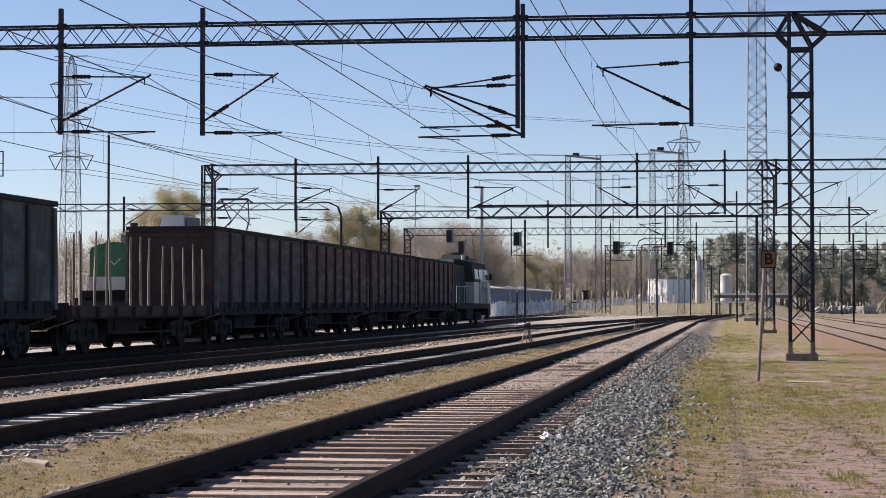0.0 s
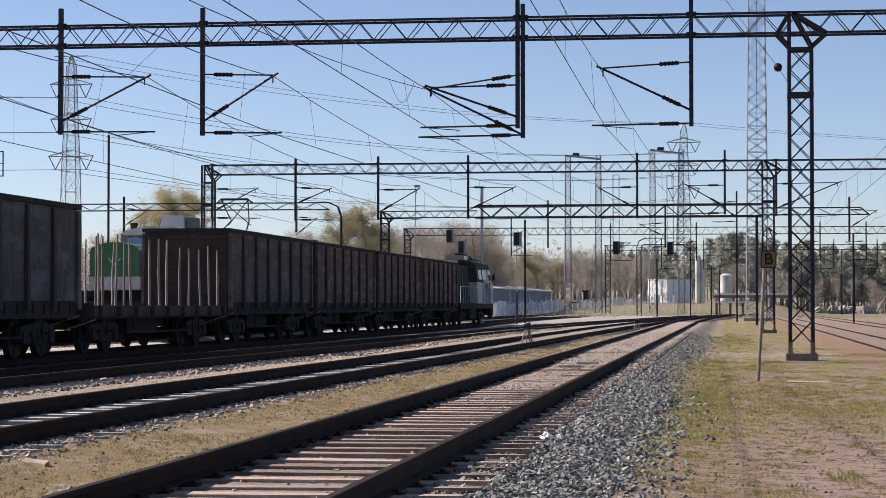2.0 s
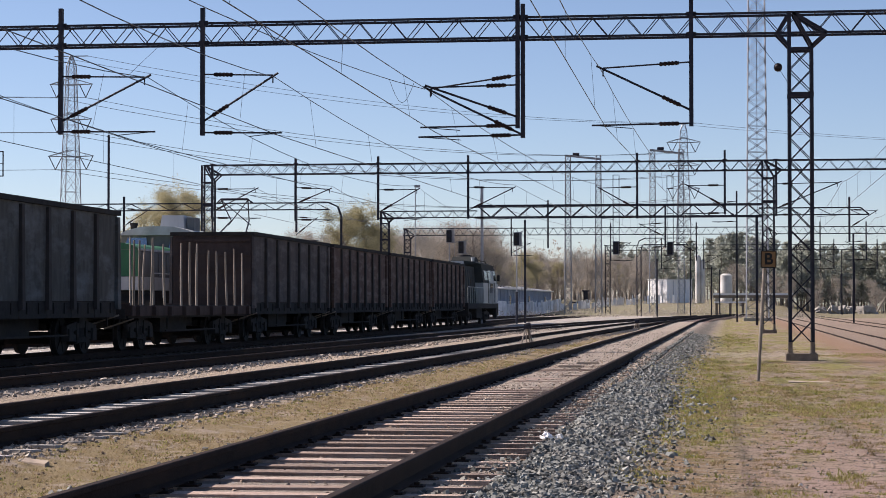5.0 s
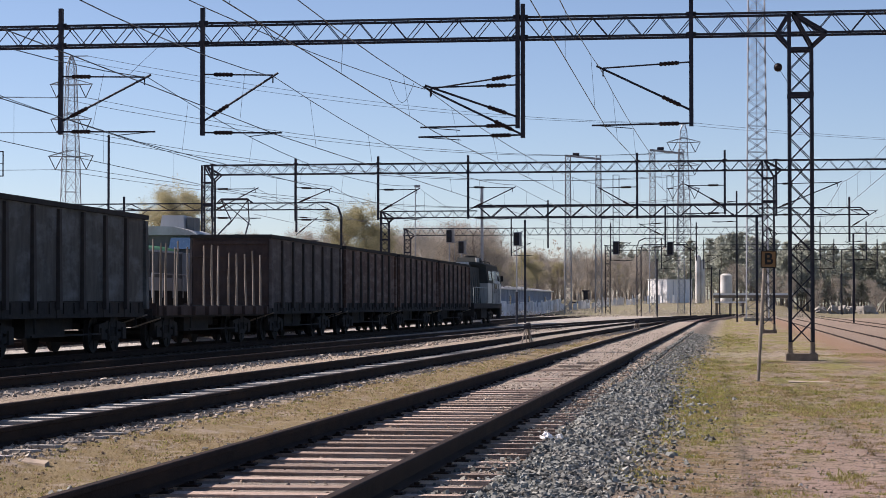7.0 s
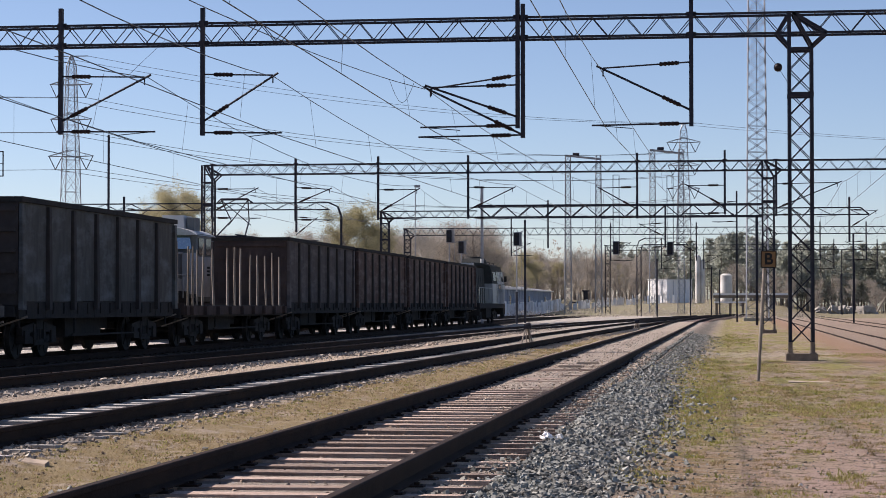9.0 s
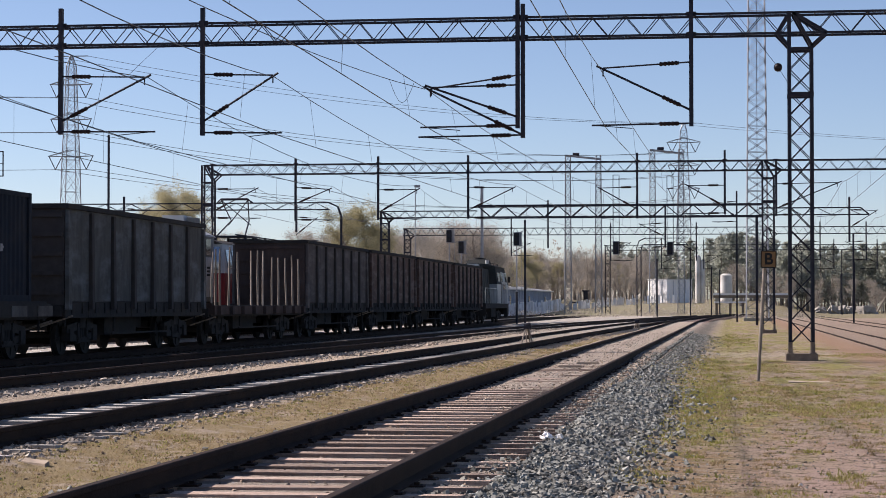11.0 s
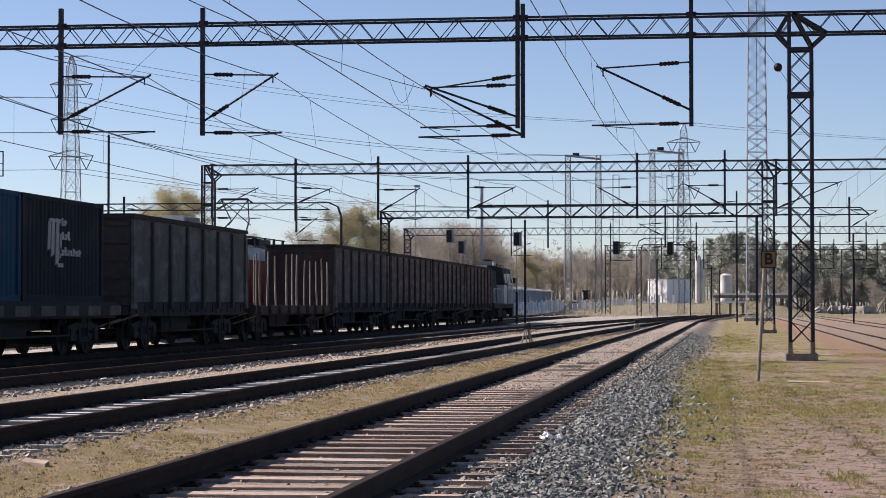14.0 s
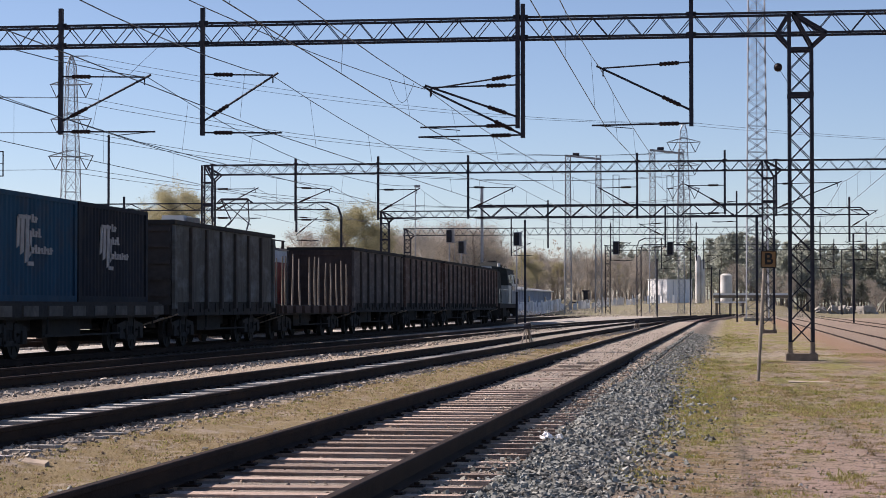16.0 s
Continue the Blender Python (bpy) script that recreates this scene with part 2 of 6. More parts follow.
# ---- mesh helpers ----
class Geo:
    """Collects corners and faces of one mesh."""

    def __init__(self):
        self.v, self.f = [], []

    def hexa(self, pts):
        """Eight corners: four below, four above, both anticlockwise seen from above."""
        n = len(self.v)
        self.v += [tuple(p) for p in pts]
        self.f += [(n + 3, n + 2, n + 1, n), (n + 4, n + 5, n + 6, n + 7)]
        self.f += [(n + i, n + (i + 1) % 4, n + 4 + (i + 1) % 4, n + 4 + i) for i in range(4)]
        return self

    def box(self, x0, x1, y0, y1, z0, z1):
        return self.hexa([(x0, y0, z0), (x1, y0, z0), (x1, y1, z0), (x0, y1, z0), (x0, y0, z1), (x1, y0, z1), (x1, y1, z1), (x0, y1, z1)])

    def bar(self, p, q, w, h=None):
        """A rectangular bar from p to q."""
        p, q, h = Vector(p), Vector(q), h or w
        d = (q - p).normalized()
        s = d.cross(Vector((0, 0, 1)))
        s = s.normalized() if s.length > 1e-4 else Vector((1, 0, 0))
        u = s.cross(d)
        s, u = s * w / 2, u * h / 2
        n = len(self.v)
        for c in (p, q):
            self.v += [tuple(c - s - u), tuple(c + s - u), tuple(c + s + u), tuple(c - s + u)]
        self.f += [(n + 3, n + 2, n + 1, n), (n + 4, n + 5, n + 6, n + 7)]
        self.f += [(n + i, n + (i + 1) % 4, n + 4 + (i + 1) % 4, n + 4 + i) for i in range(4)]
        return self

    def tube(self, p, q, r, r2=None, sides=8):
        p, q = Vector(p), Vector(q)
        r2 = r if r2 is None else r2
        d = (q - p).normalized()
        s = d.orthogonal().normalized()
        u = d.cross(s)
        n = len(self.v)
        for c, rad in ((p, r), (q, r2)):
            for k in range(sides):
                a = 2 * math.pi * k / sides
                self.v.append(tuple(c + (s * math.cos(a) + u * math.sin(a)) * rad))
        for k in range(sides):
            j = (k + 1) % sides
            self.f.append((n + k, n + j, n + sides + j, n + sides + k))
        self.f.append(tuple(n + k for k in reversed(range(sides))))
        self.f.append(tuple(n + sides + k for k in range(sides)))
        return self

    def sweep(self, pts, profile):
        """A closed profile of (side, up) pairs along a line of points, with end caps."""
        n, m = len(self.v), len(profile)
        pts = [Vector(p) for p in pts]
        for i, p in enumerate(pts):
            d = (pts[min(i + 1, len(pts) - 1)] - pts[max(i - 1, 0)])
            d.z = 0
            d.normalize()
            s = Vector((d.y, -d.x, 0))
            self.v += [tuple(p + s * a + Vector((0, 0, b))) for a, b in profile]
        for i in range(len(pts) - 1):
            for k in range(m):
                j = (k + 1) % m
                self.f.append((n + i * m + k, n + i * m + j, n + (i + 1) * m + j, n + (i + 1) * m + k))
        self.f.append(tuple(n + k for k in reversed(range(m))))
        self.f.append(tuple(n + (len(pts) - 1) * m + k for k in range(m)))
        return self

    def wire(self, pts, r, sides=4):
        """One unbroken round wire through the points."""
        pts = [Vector(p) for p in pts]
        n = len(self.v)
        for i, p in enumerate(pts):
            d = (pts[min(i + 1, len(pts) - 1)] - pts[max(i - 1, 0)]).normalized()
            s = d.cross(Vector((0.13, 0.31, 0.94))).normalized()
            u = s.cross(d)
            for k in range(sides):
                a = 2 * math.pi * k / sides
                self.v.append(tuple(p + (s * math.cos(a) + u * math.sin(a)) * r))
        for i in range(len(pts) - 1):
            for k in range(sides):
                j = (k + 1) % sides
                self.f.append((n + i * sides + j, n + i * sides + k, n + (i + 1) * sides + k, n + (i + 1) * sides + j))
        self.f.append(tuple(n + k for k in range(sides)))
        self.f.append(tuple(n + (len(pts) - 1) * sides + k for k in reversed(range(sides))))
        return self

    def blob(self, c, rx, ry, rz, rnd, jitter=0.25):
        """A small chunky lump: a cube with its corners knocked about, turned at random."""
        n = len(self.v)
        turn = Euler((rnd.gauss(0, .5), rnd.gauss(0, .5), rnd.uniform(0, 6.3))).to_matrix()
        for x, y, z in ((-1, -1, -1), (1, -1, -1), (1, 1, -1), (-1, 1, -1), (-1, -1, 1), (1, -1, 1), (1, 1, 1), (-1, 1, 1)):
            j = [.72 * (1 + rnd.uniform(-jitter, jitter)) for _ in range(3)]
            q = turn @ Vector((x * rx * j[0], y * ry * j[1], z * rz * j[2]))
            self.v.append((c[0] + q.x, c[1] + q.y, c[2] + q.z))
        self.f += [(n + 3, n + 2, n + 1, n), (n + 4, n + 5, n + 6), (n + 4, n + 6, n + 7)]
        self.f += [(n + i, n + (i + 1) % 4, n + 4 + (i + 1) % 4, n + 4 + i) for i in range(4)]
        return self

    def mesh(self, name, *mats):
        me = bpy.data.meshes.new(name)
        me.from_pydata(self.v, [], self.f)
        me.update()
        for m in mats:
            me.materials.append(m)
        return me


def part(name, geo, material, parent, label=""):
    ob = new(name, geo.mesh(name, material) if isinstance(geo, Geo) else geo)
    ob.parent = parent
    return tagged(ob, label)


def thing(name, label, category, m=None, group="", kind=""):
    ob = new(name)
    if m is not None:
        ob.matrix_basis = m
    return tagged(ob, label, category, group, kind)


def single(name, geo, material, label, category, m=None, group="", kind=""):
    ob = new(name, geo.mesh(name, material))
    if m is not None:
        ob.matrix_basis = m
    return tagged(ob, label, category, group, kind)


# ---- ground ----
def lerp_table(table, y):
    for (y0, v0), (y1, v1) in zip(table, table[1:]):
        if y <= y1:
            k = (y - y0) / (y1 - y0)
            k = max(0.0, k)
            return v0 + (v1 - v0) * k
    return table[-1][1]


def smooth_table(table, y):
    return sum(lerp_table(table, y + d) for d in (-12, -8, -4, 0, 4, 8, 12)) / 7


T1 = [(-20, -3.07), (150, -3.07), (190, -2.5), (230, -0.9), (260, 1.5), (300, 6.5)]
T2 = [(-20, -7.45), (20, -7.25), (45, -6.8), (75, -6.5), (110, -6.1), (150, -5.0), (200, -3.2), (240, -1.0)]
T3 = [(-20, -12.0), (30, -11.7), (45, -11.4), (70, -10.7), (100, -10.1), (130, -9.1), (160, -7.4), (200, -4.7), (230, -2.4)]
T4 = [(-20, -16.9), (142, -16.9), (170, -18.2), (200, -18.4), (240, -16.5), (300, -11.0)]
TRAIN_DIP = 0.13               # the train's track lies lower than its neighbours
T5 = [(-20, -21.4), (300, -21.4)]


def ground_height(x, y):
    z = -0.02
    bed = abs(x - smooth_table(T4, y)) if y < 240 else 9
    z -= TRAIN_DIP * max(0.0, min(1.0, (2.7 - bed) / .9))
    if x > -1.6:
        z -= 0.16 * min(1.0, (x + 1.6) / 1.2)
    if -6.0 < x < -4.2:
        z -= 0.05
    if y > 240:
        z += 2.3 * min(1.0, (y - 240) / 90) ** 1.6 * min(1.0, max(0.0, (8 - x + (y - 240) * 0.05) / 10))
    if y < 150 and -4.5 < x < -1.65:
        cover = 0.016 * min(1.0, max(0.0, (y - 24) / 10))
        cover += 0.045 * min(1.0, max(0.0, (y - 40) / 14))
        cover -= 0.016 * min(1.0, max(0.0, (32 - y) / 12))
        return cover + (0.007 + max(0.0, cover) * .6) * noise.noise((x * 2.0, y * 1.2, 0))
    off = abs(x - smooth_table(T2, y)) if y < 150 else 9
    if off < 2.0 and y < 60:
        k = max(0.0, (off - 1.35) / .65)
        return (-0.05 if off < .8 else 0.004) * (1 - k) - .06 * k + 0.01 * noise.noise((x * 2.0, y * 1.2, 0))
    if -13.2 < x < -4.8 and y < 240:
        z += 0.085 * min(1.0, max(0.0, (y - 56) / 22)) * min(1.0, (x + 13.2) / 1.2, (-4.8 - x) / .4)
    if abs(x) < 30 and y < 150:
        z += 0.03 * noise.noise((x * 0.8, y * 0.5, 0)) + 0.015 * noise.noise((x * 3.1, y * 2.3, 5))
    return z


def build_ground():
    xs = [-2500, -1200, -600, -300, -150, -80, -50, -34] + [-26 + 0.5 * i for i in range(40)]
    xs += [-6 + 0.2 * i for i in range(66)] + [7.5, 9, 11, 14, 18, 24, 34, 50, 80, 150, 300, 600, 1200, 2500]
    ys = [-300, -100, -40, -15, 0]
    y = 4.0
    while y < 160:
        ys.append(y)
        y += max(0.2, 0.014 * y)
    ys += [170, 185, 200, 220, 250, 300, 380, 500, 800, 1500, 3500]
    g = Geo()
    g.v = [(x, y, ground_height(x, y)) for y in ys for x in xs]
    w = len(xs)
    g.f = [(j * w + i, j * w + i + 1, (j + 1) * w + i + 1, (j + 1) * w + i) for j in range(len(ys) - 1) for i in range(w - 1)]
    me = g.mesh("ground", M_GROUND)
    for p in me.polygons:
        p.use_smooth = True
    tagged(new("ground", me), "sandy gravel yard ground with patchy dry grass", "ground", kind="structure")


RAIL_PROFILE = [(-0.075, 0.02), (0.075, 0.02), (0.075, 0.032), (0.012, 0.05), (0.012, 0.135), (0.036, 0.145), (0.036, 0.172), (0.028, 0.18),
                (-0.028, 0.18), (-0.036, 0.172), (-0.036, 0.145), (-0.012, 0.135), (-0.012, 0.05), (-0.075, 0.032)]


def heading(table, y):
    return math.atan2(smooth_table(table, y + 1) - smooth_table(table, y - 1), 2.0)


def track(name, label, table, y0, y1, sleeper_mat, single_from, single_to, step, half, seed, dz=0.0):
    rnd = random.Random(seed)
    root = thing(name, label, "railway track", pose(0, 0, dz), kind="structure")
    ys = [y0 + 4.0 * i for i in range(int((y1 - y0) / 4) + 1)]
    for side in (-0.795, 0.795):
        pts = []
        for y in ys:
            a = heading(table, y)
            pts.append((smooth_table(table, y) + side * math.cos(a), y - side * math.sin(a), 0.0))
        me = Geo().sweep(pts, RAIL_PROFILE).mesh("rail", M_RAIL, M_RAILTOP)
        for p in me.polygons:
            if p.normal.z > 0.9 and p.center.z > 0.15:
                p.material_index = 1
        part("rail", me, None, root)
    blocks = []
    for k in range(3):
        g = Geo()
        dx, dy = rnd.uniform(-.03, .03), 0.125 + rnd.uniform(-.012, .008)
        g.hexa([(-half, -dy, -.16), (half, -dy, -.16), (half, dy, -.16), (-half, dy, -.16),
                (-half + .015, -dy + .012, .012), (half - .02, -dy + .015, .02), (half - .015, dy - .015, .01), (-half + .02, dy - .012, .018)])
        for s in (-0.795, 0.795):
            g.box(s - .15, s + .15, -.07, .07, .0, .03)
            for e in (-.1, .1):
                g.box(s + e - .018, s + e + .018, -.03, .03, .028, .05)
        me = g.mesh("sleeper", sleeper_mat, M_RAIL)
        for p in me.polygons:
            p.material_index = 1 if p.index > 5 else 0
        blocks.append(me)
    rest = Geo()
    y = y0
    while y < y1:
        a, x = heading(table, y), smooth_table(table, y)
        turn = math.degrees(-a) + rnd.uniform(-1.2, 1.2)
        m = pose(x + rnd.uniform(-.03, .03), y, rnd.uniform(-.012, .012), 0, rnd.uniform(-.3, .3), turn)
        if single_from <= y <= single_to:
            ob = part("sleeper", blocks[rnd.randrange(3)], None, root)
            ob.matrix_basis = m
        else:
            rest.hexa([m @ Vector(c) for c in ((-half, -.12, -.16), (half, -.12, -.16), (half, .12, -.16), (-half, .12, -.16),
                                               (-half, -.11, .015), (half, -.11, .015), (half, .11, .015), (-half, .11, .015))])
        y += step
    if rest.v:
        tagged(part("far_sleepers", rest, sleeper_mat, root), kind="stuff")
    return root
build_ground()
track("track_near", "rusty rails on weathered wooden sleepers", T1, -34, 290, M_WOOD_SLEEPER, 8, 130, 0.62, 1.36, 1)
track("track_second", "rusty rails on pale concrete sleepers", T2, -34, 236, M_CONC_SLEEPER, 14, 110, 0.62, 1.3, 2)
track("track_third", "rusty rails on pale sleepers in ballast", T3, -34, 226, M_CONC_SLEEPER, 26, 110, 0.62, 1.3, 3)
track("track_train", "rails under the moving goods train", T4, -34, 290, M_SHADED_SLEEPER, 36, 120, 0.62, 1.3, 4, -TRAIN_DIP)
track("track_parked", "rails under the parked vehicles", T5, -34, 290, M_CONC_SLEEPER, 60, 90, 0.62, 1.3, 5)


# ---- gantries ----
def truss(g, p, q, up, deep, panel, chord, lace):
    """A box truss from p to q: four chords, zigzag lacing on the two tall faces, flat ties between them."""
    p, q = Vector(p), Vector(q)
    n = max(2, round((q - p).length / panel))
    off, rise = Vector((0, deep, 0)), Vector((0, 0, up))
    for c in (Vector(), off, rise, off + rise):
        g.bar(p + c, q + c, chord)
    for o, shift in ((Vector(), 0), (off, 0)):
        for i in range(n):
            a, b = p.lerp(q, i / n) + o, p.lerp(q, (i + 1) / n) + o
            if (i + shift) % 2:
                g.bar(a, b + rise, lace)
            else:
                g.bar(a + rise, b, lace)
    for i in range(n + 1):
        a = p.lerp(q, i / n)
        g.bar(a, a + off, lace)
        g.bar(a + rise, a + rise + off, lace)
    return g


def lattice(g, x, y, z0, z1, wx, wy, leg, lace, panel):
    """A lattice column with four legs and crossed lacing."""
    c = [(-wx / 2, -wy / 2), (wx / 2, -wy / 2), (wx / 2, wy / 2), (-wx / 2, wy / 2)]
    for dx, dy in c:
        g.bar((x + dx, y + dy, z0), (x + dx, y + dy, z1), leg)
    n = max(1, round((z1 - z0) / panel))
    for i in range(n):
        a, b = z0 + (z1 - z0) * i / n, z0 + (z1 - z0) * (i + 1) / n
        for k in range(4):
            (ax, ay), (bx, by) = c[k], c[(k + 1) % 4]
            g.bar((x + ax, y + ay, a), (x + bx, y + by, b), lace)
            g.bar((x + bx, y + by, a), (x + ax, y + ay, b), lace)
    return g


def cantilever(root, mx, y, z_top, z_low, z_reg, reach, z_tip):
    """Stay tube, sloping bracket and registration arm with insulators, off a drop mast at mx."""
    s = 1 if reach > 0 else -1
    tip = (mx + reach * 0.93, y, z_tip)
    g = Geo()
    g.tube((mx, y, z_top), tip, 0.022, sides=6)
    g.tube((mx, y, z_low), (mx + reach * 1.0, y, z_tip + 0.06), 0.03, sides=6)
    g.tube((mx, y, z_reg), (mx + reach * 1.05, y, z_reg - 0.03), 0.024, sides=6)
    g.tube((tip[0], y, z_tip), (tip[0], y, z_tip - 0.22), 0.02, sides=6)
    g.tube((mx + reach * 0.98, y, z_reg - 0.04), (mx + reach * 0.62, y, z_reg - 0.12), 0.012, sides=5)
    part("cantilever_arm", g, M_STEEL_DARK, root)
    for p, q in (((mx, y, z_top), tip), ((mx, y, z_low), (mx + reach, y, z_tip + 0.06)), ((mx, y, z_reg), (mx + reach * 1.05, y, z_reg - 0.03))):
        p, q = Vector(p), Vector(q)
        d = (q - p).normalized()
        g = Geo()
        a = p + d * 0.32
        g.tube(a, a + d * 0.52, 0.045)
        for k in range(5):
            g.tube(a + d * (0.04 + 0.1 * k), a + d * (0.1 + 0.1 * k), 0.058)
        part("insulator", g, M_INSUL, root)


def gantry(label, y, x0, x1, z_low, up, deep, columns, masts, panel=0.9, knee=True, chord=0.06, lace=0.022, post=(), knee_bar=0.07):
    root = thing("overhead_line_gantry", label, "gantry", group="overhead line gantries")
    g = Geo()
    truss(g, (x0, y, z_low), (x1, y, z_low), up, deep, panel / 2, chord, lace)
    part("beam", g, M_STEEL_DARK, root)
    for cx in columns:
        w = 0.58
        g = Geo()
        lattice(g, cx, y + deep / 2, 0.25, z_low - 0.35, w, deep, 0.085, 0.024, 0.58)
        for dy in (0, deep):
            yy = y + dy
            if knee:
                g.bar((cx - w / 2, yy, z_low - 0.35), (cx - w / 2, yy, z_low + up), 0.09)
                g.bar((cx + w / 2, yy, z_low - 0.35), (cx - w / 2 + 0.1, yy, z_low + up), knee_bar)
                g.bar((cx - w / 2 + .1, yy, z_low + up), (cx + w / 2 + 0.38, yy, z_low), knee_bar)
                g.bar((cx + w / 2, yy, z_low - 0.35), (cx + w / 2 + 0.38, yy, z_low), knee_bar)
                if cx - w / 2 - 0.32 > x0:
                    g.bar((cx - w / 2, yy, z_low - 0.35), (cx - w / 2 - 0.32, yy, z_low), knee_bar)
                    g.bar((cx - w / 2, yy, z_low + up), (cx - w / 2 - 0.32, yy, z_low), knee_bar)
            g.bar((cx - w / 2, yy, z_low - 0.42), (cx + w / 2, yy, z_low - 0.42), 0.08)
            g.bar((cx - w / 2 - .05, yy, z_low - 1.62), (cx + w / 2 + .05, yy, z_low - 1.62), 0.05, 0.12)
        part("column", g, M_STEEL_DARK, root)
        g = Geo()
        for dx in (-w / 2, w / 2):
            g.hexa([(cx + dx - .14, y - .16, -.35), (cx + dx + .14, y - .16, -.35), (cx + dx + .14, y + deep + .16, -.35), (cx + dx - .14, y + deep + .16, -.35),
                    (cx + dx - .08, y - .1, .03), (cx + dx + .08, y - .1, .03), (cx + dx + .08, y + deep + .1, .03), (cx + dx - .08, y + deep + .1, .03)])
        g.box(cx - .41, cx + .41, y - .2, y + deep + .2, -.35, .0)
        for dx in (-w / 2, w / 2):
            for dy in (0, deep):
                g.box(cx + dx - .05, cx + dx + .05, y + dy - .05, y + dy + .05, .0, .3)
        part("footing", g, M_FOOTING, root, "brown weathered concrete footing")
    for cx, half, top, mat in post:
        part("post", Geo().box(cx - half, cx + half, y + .05, y + deep - .05, -.3, top), mat, root)
    for mx, z0, z1, reach, zt, zl, ztip in masts:
        g = Geo()
        g.box(mx - .055, mx + .055, y - .19, y - .05, z0, z1)
        g.box(mx - .13, mx + .13, y - .06, y - .035, z_low - .06, z_low + .06)
        g.box(mx - .13, mx + .13, y - .06, y - .035, z_low + up - .06, z_low + up + .06)
        part("drop_mast", g, M_STEEL_DARK, root)
        if reach:
            cantilever(root, mx, y - .12, zt, zl, z0 + .08, reach, ztip)
    return root


G1Y, G2Y, G3Y, G4Y = 55.5, 108.0, 152.0, 197.0
gantry("dark steel lattice gantry spanning the tracks", G1Y, -29.0, 9.0, 8.42, 0.54, 0.55, [1.83, -28.4],
       [(-18.24, 5.95, 9.42, 2.55, 7.55, 6.3, 7.5), (-14.24, 5.88, 9.36, 2.1, 7.55, 6.25, 7.5),
        (-5.62, 5.98, 9.8, -2.5, 7.14, 6.28, 7.1), (-5.48, 5.72, 9.3, -2.68, 7.42, 5.8, 7.06), (-1.02, 5.98, 9.8, -2.5, 7.68, 6.4, 7.55)], knee_bar=0.085)
gantry("dark steel lattice gantry with drop masts", G2Y, -27.6, 9.5, 8.18, 0.5, 0.55, [1.9, -27.5],
       [(-22.7, 5.68, 8.98, 1.95, 7.45, 6.6, 7.35), (-18.29, 5.71, 9.05, 2.2, 7.3, 6.1, 7.3), (-13.54, 5.74, 9.06, 2.5, 7.4, 6.2, 7.35),
        (-4.77, 5.72, 9.1, -2.05, 7.35, 6.2, 7.3), (-0.3, 5.9, 9.2, -2.0, 7.4, 6.3, 7.4), (-27.2, 5.8, 8.6, 2.5, 7.4, 6.2, 7.4), (2.3, 5.8, 8.6, 3.3, 7.45, 6.2, 7.5)])
gantry("heavy dark signal gantry further along the yard", G3Y, -18.4, 2.2, 7.68, 0.85, 0.7, [],
       [(-13.2, 5.4, 8.9, 0, 0, 0, 0), (-4.7, 5.4, 8.5, -1.9, 7.2, 6.2, 7.1)], 2.0, False, 0.14, 0.06, [(-18.1, .075, 9.9, M_STEEL_GALV), (1.85, .09, 7.7, M_STEEL_DARK)])
gantry("dark lattice gantry reaching over the outer tracks", G3Y + 1.2, -25.8, -18.6, 7.75, 0.48, 0.5, [-25.5], [])
gantry("thin lattice gantry far along the yard", G4Y, -31.0, 17.0, 7.9, 0.65, 0.5, [-30.6, 3.6],
       [(-20.6, 5.9, 9.6, 1.9, 7.2, 6.2, 7.1), (-11.2, 5.4, 9.0, 1.9, 7.2, 6.2, 7.1), (-3.2, 5.4, 9.0, -1.9, 7.2, 6.2, 7.1), (8.2, 5.4, 9.0, -1.9, 7.2, 6.2, 7.1), (12.4, 5.4, 9.0, -1.9, 7.2, 6.2, 7.1), (15.5, 5.4, 9.0, 0, 0, 0, 0)])
gantry("thin lattice gantry at the far end of the yard", 250.0, -15.0, 26.0, 7.8, 0.6, 0.5, [-14.6, 8.0, 25.4],
       [(-8.2, 5.5, 9.2, 1.9, 7.2, 6.2, 7.1), (-3.2, 5.5, 9.0, 1.9, 7.2, 6.2, 7.1), (12.0, 5.5, 9.0, -1.9, 7.2, 6.2, 7.1), (17.0, 5.5, 9.0, -1.9, 7.2, 6.2, 7.1)])


# ---- overhead wires ----
def catenary(label, nodes, near_sag=0.47):
    """nodes: (y, contact x, contact z, messenger x, messenger z) at each support; near_sag is the first span's."""
    root = thing("catenary", label, "overhead wire", group="overhead wires")
    full_m, full_c = [], []
    for span, ((y0, xa, za, ua, ma), (y1, xb, zb, ub, mb)) in enumerate(zip(nodes, nodes[1:])):
        n = 12
        sag = near_sag if span == 0 else (ma + mb) / 2 - min(za, zb) - 0.95
        pm, pc = [], []
        for i in range(n + 1):
            k = i / n
            y = y0 + (y1 - y0) * k
            pm.append((ua + (ub - ua) * k, y, ma + (mb - ma) * k - 4 * k * (1 - k) * sag))
            pc.append((xa + (xb - xa) * k, y, za + (zb - za) * k))
        full_m += pm if not full_m else pm[1:]
        full_c += pc[::4] if not full_c else pc[4::4]
        for i in (1, 3, 5, 7, 9, 11):
            if abs(pm[i][0] - pc[i][0]) < 1.1 and pm[i][2] > pc[i][2] + .1:
                part("dropper", Geo().tube(pm[i], pc[i], 0.005, sides=3), M_WIRE, root)
    part("messenger_wire", Geo().wire(full_m, 0.011), M_WIRE, root)
    part("contact_wire", Geo().wire(full_c, 0.011), M_WIRE, root)


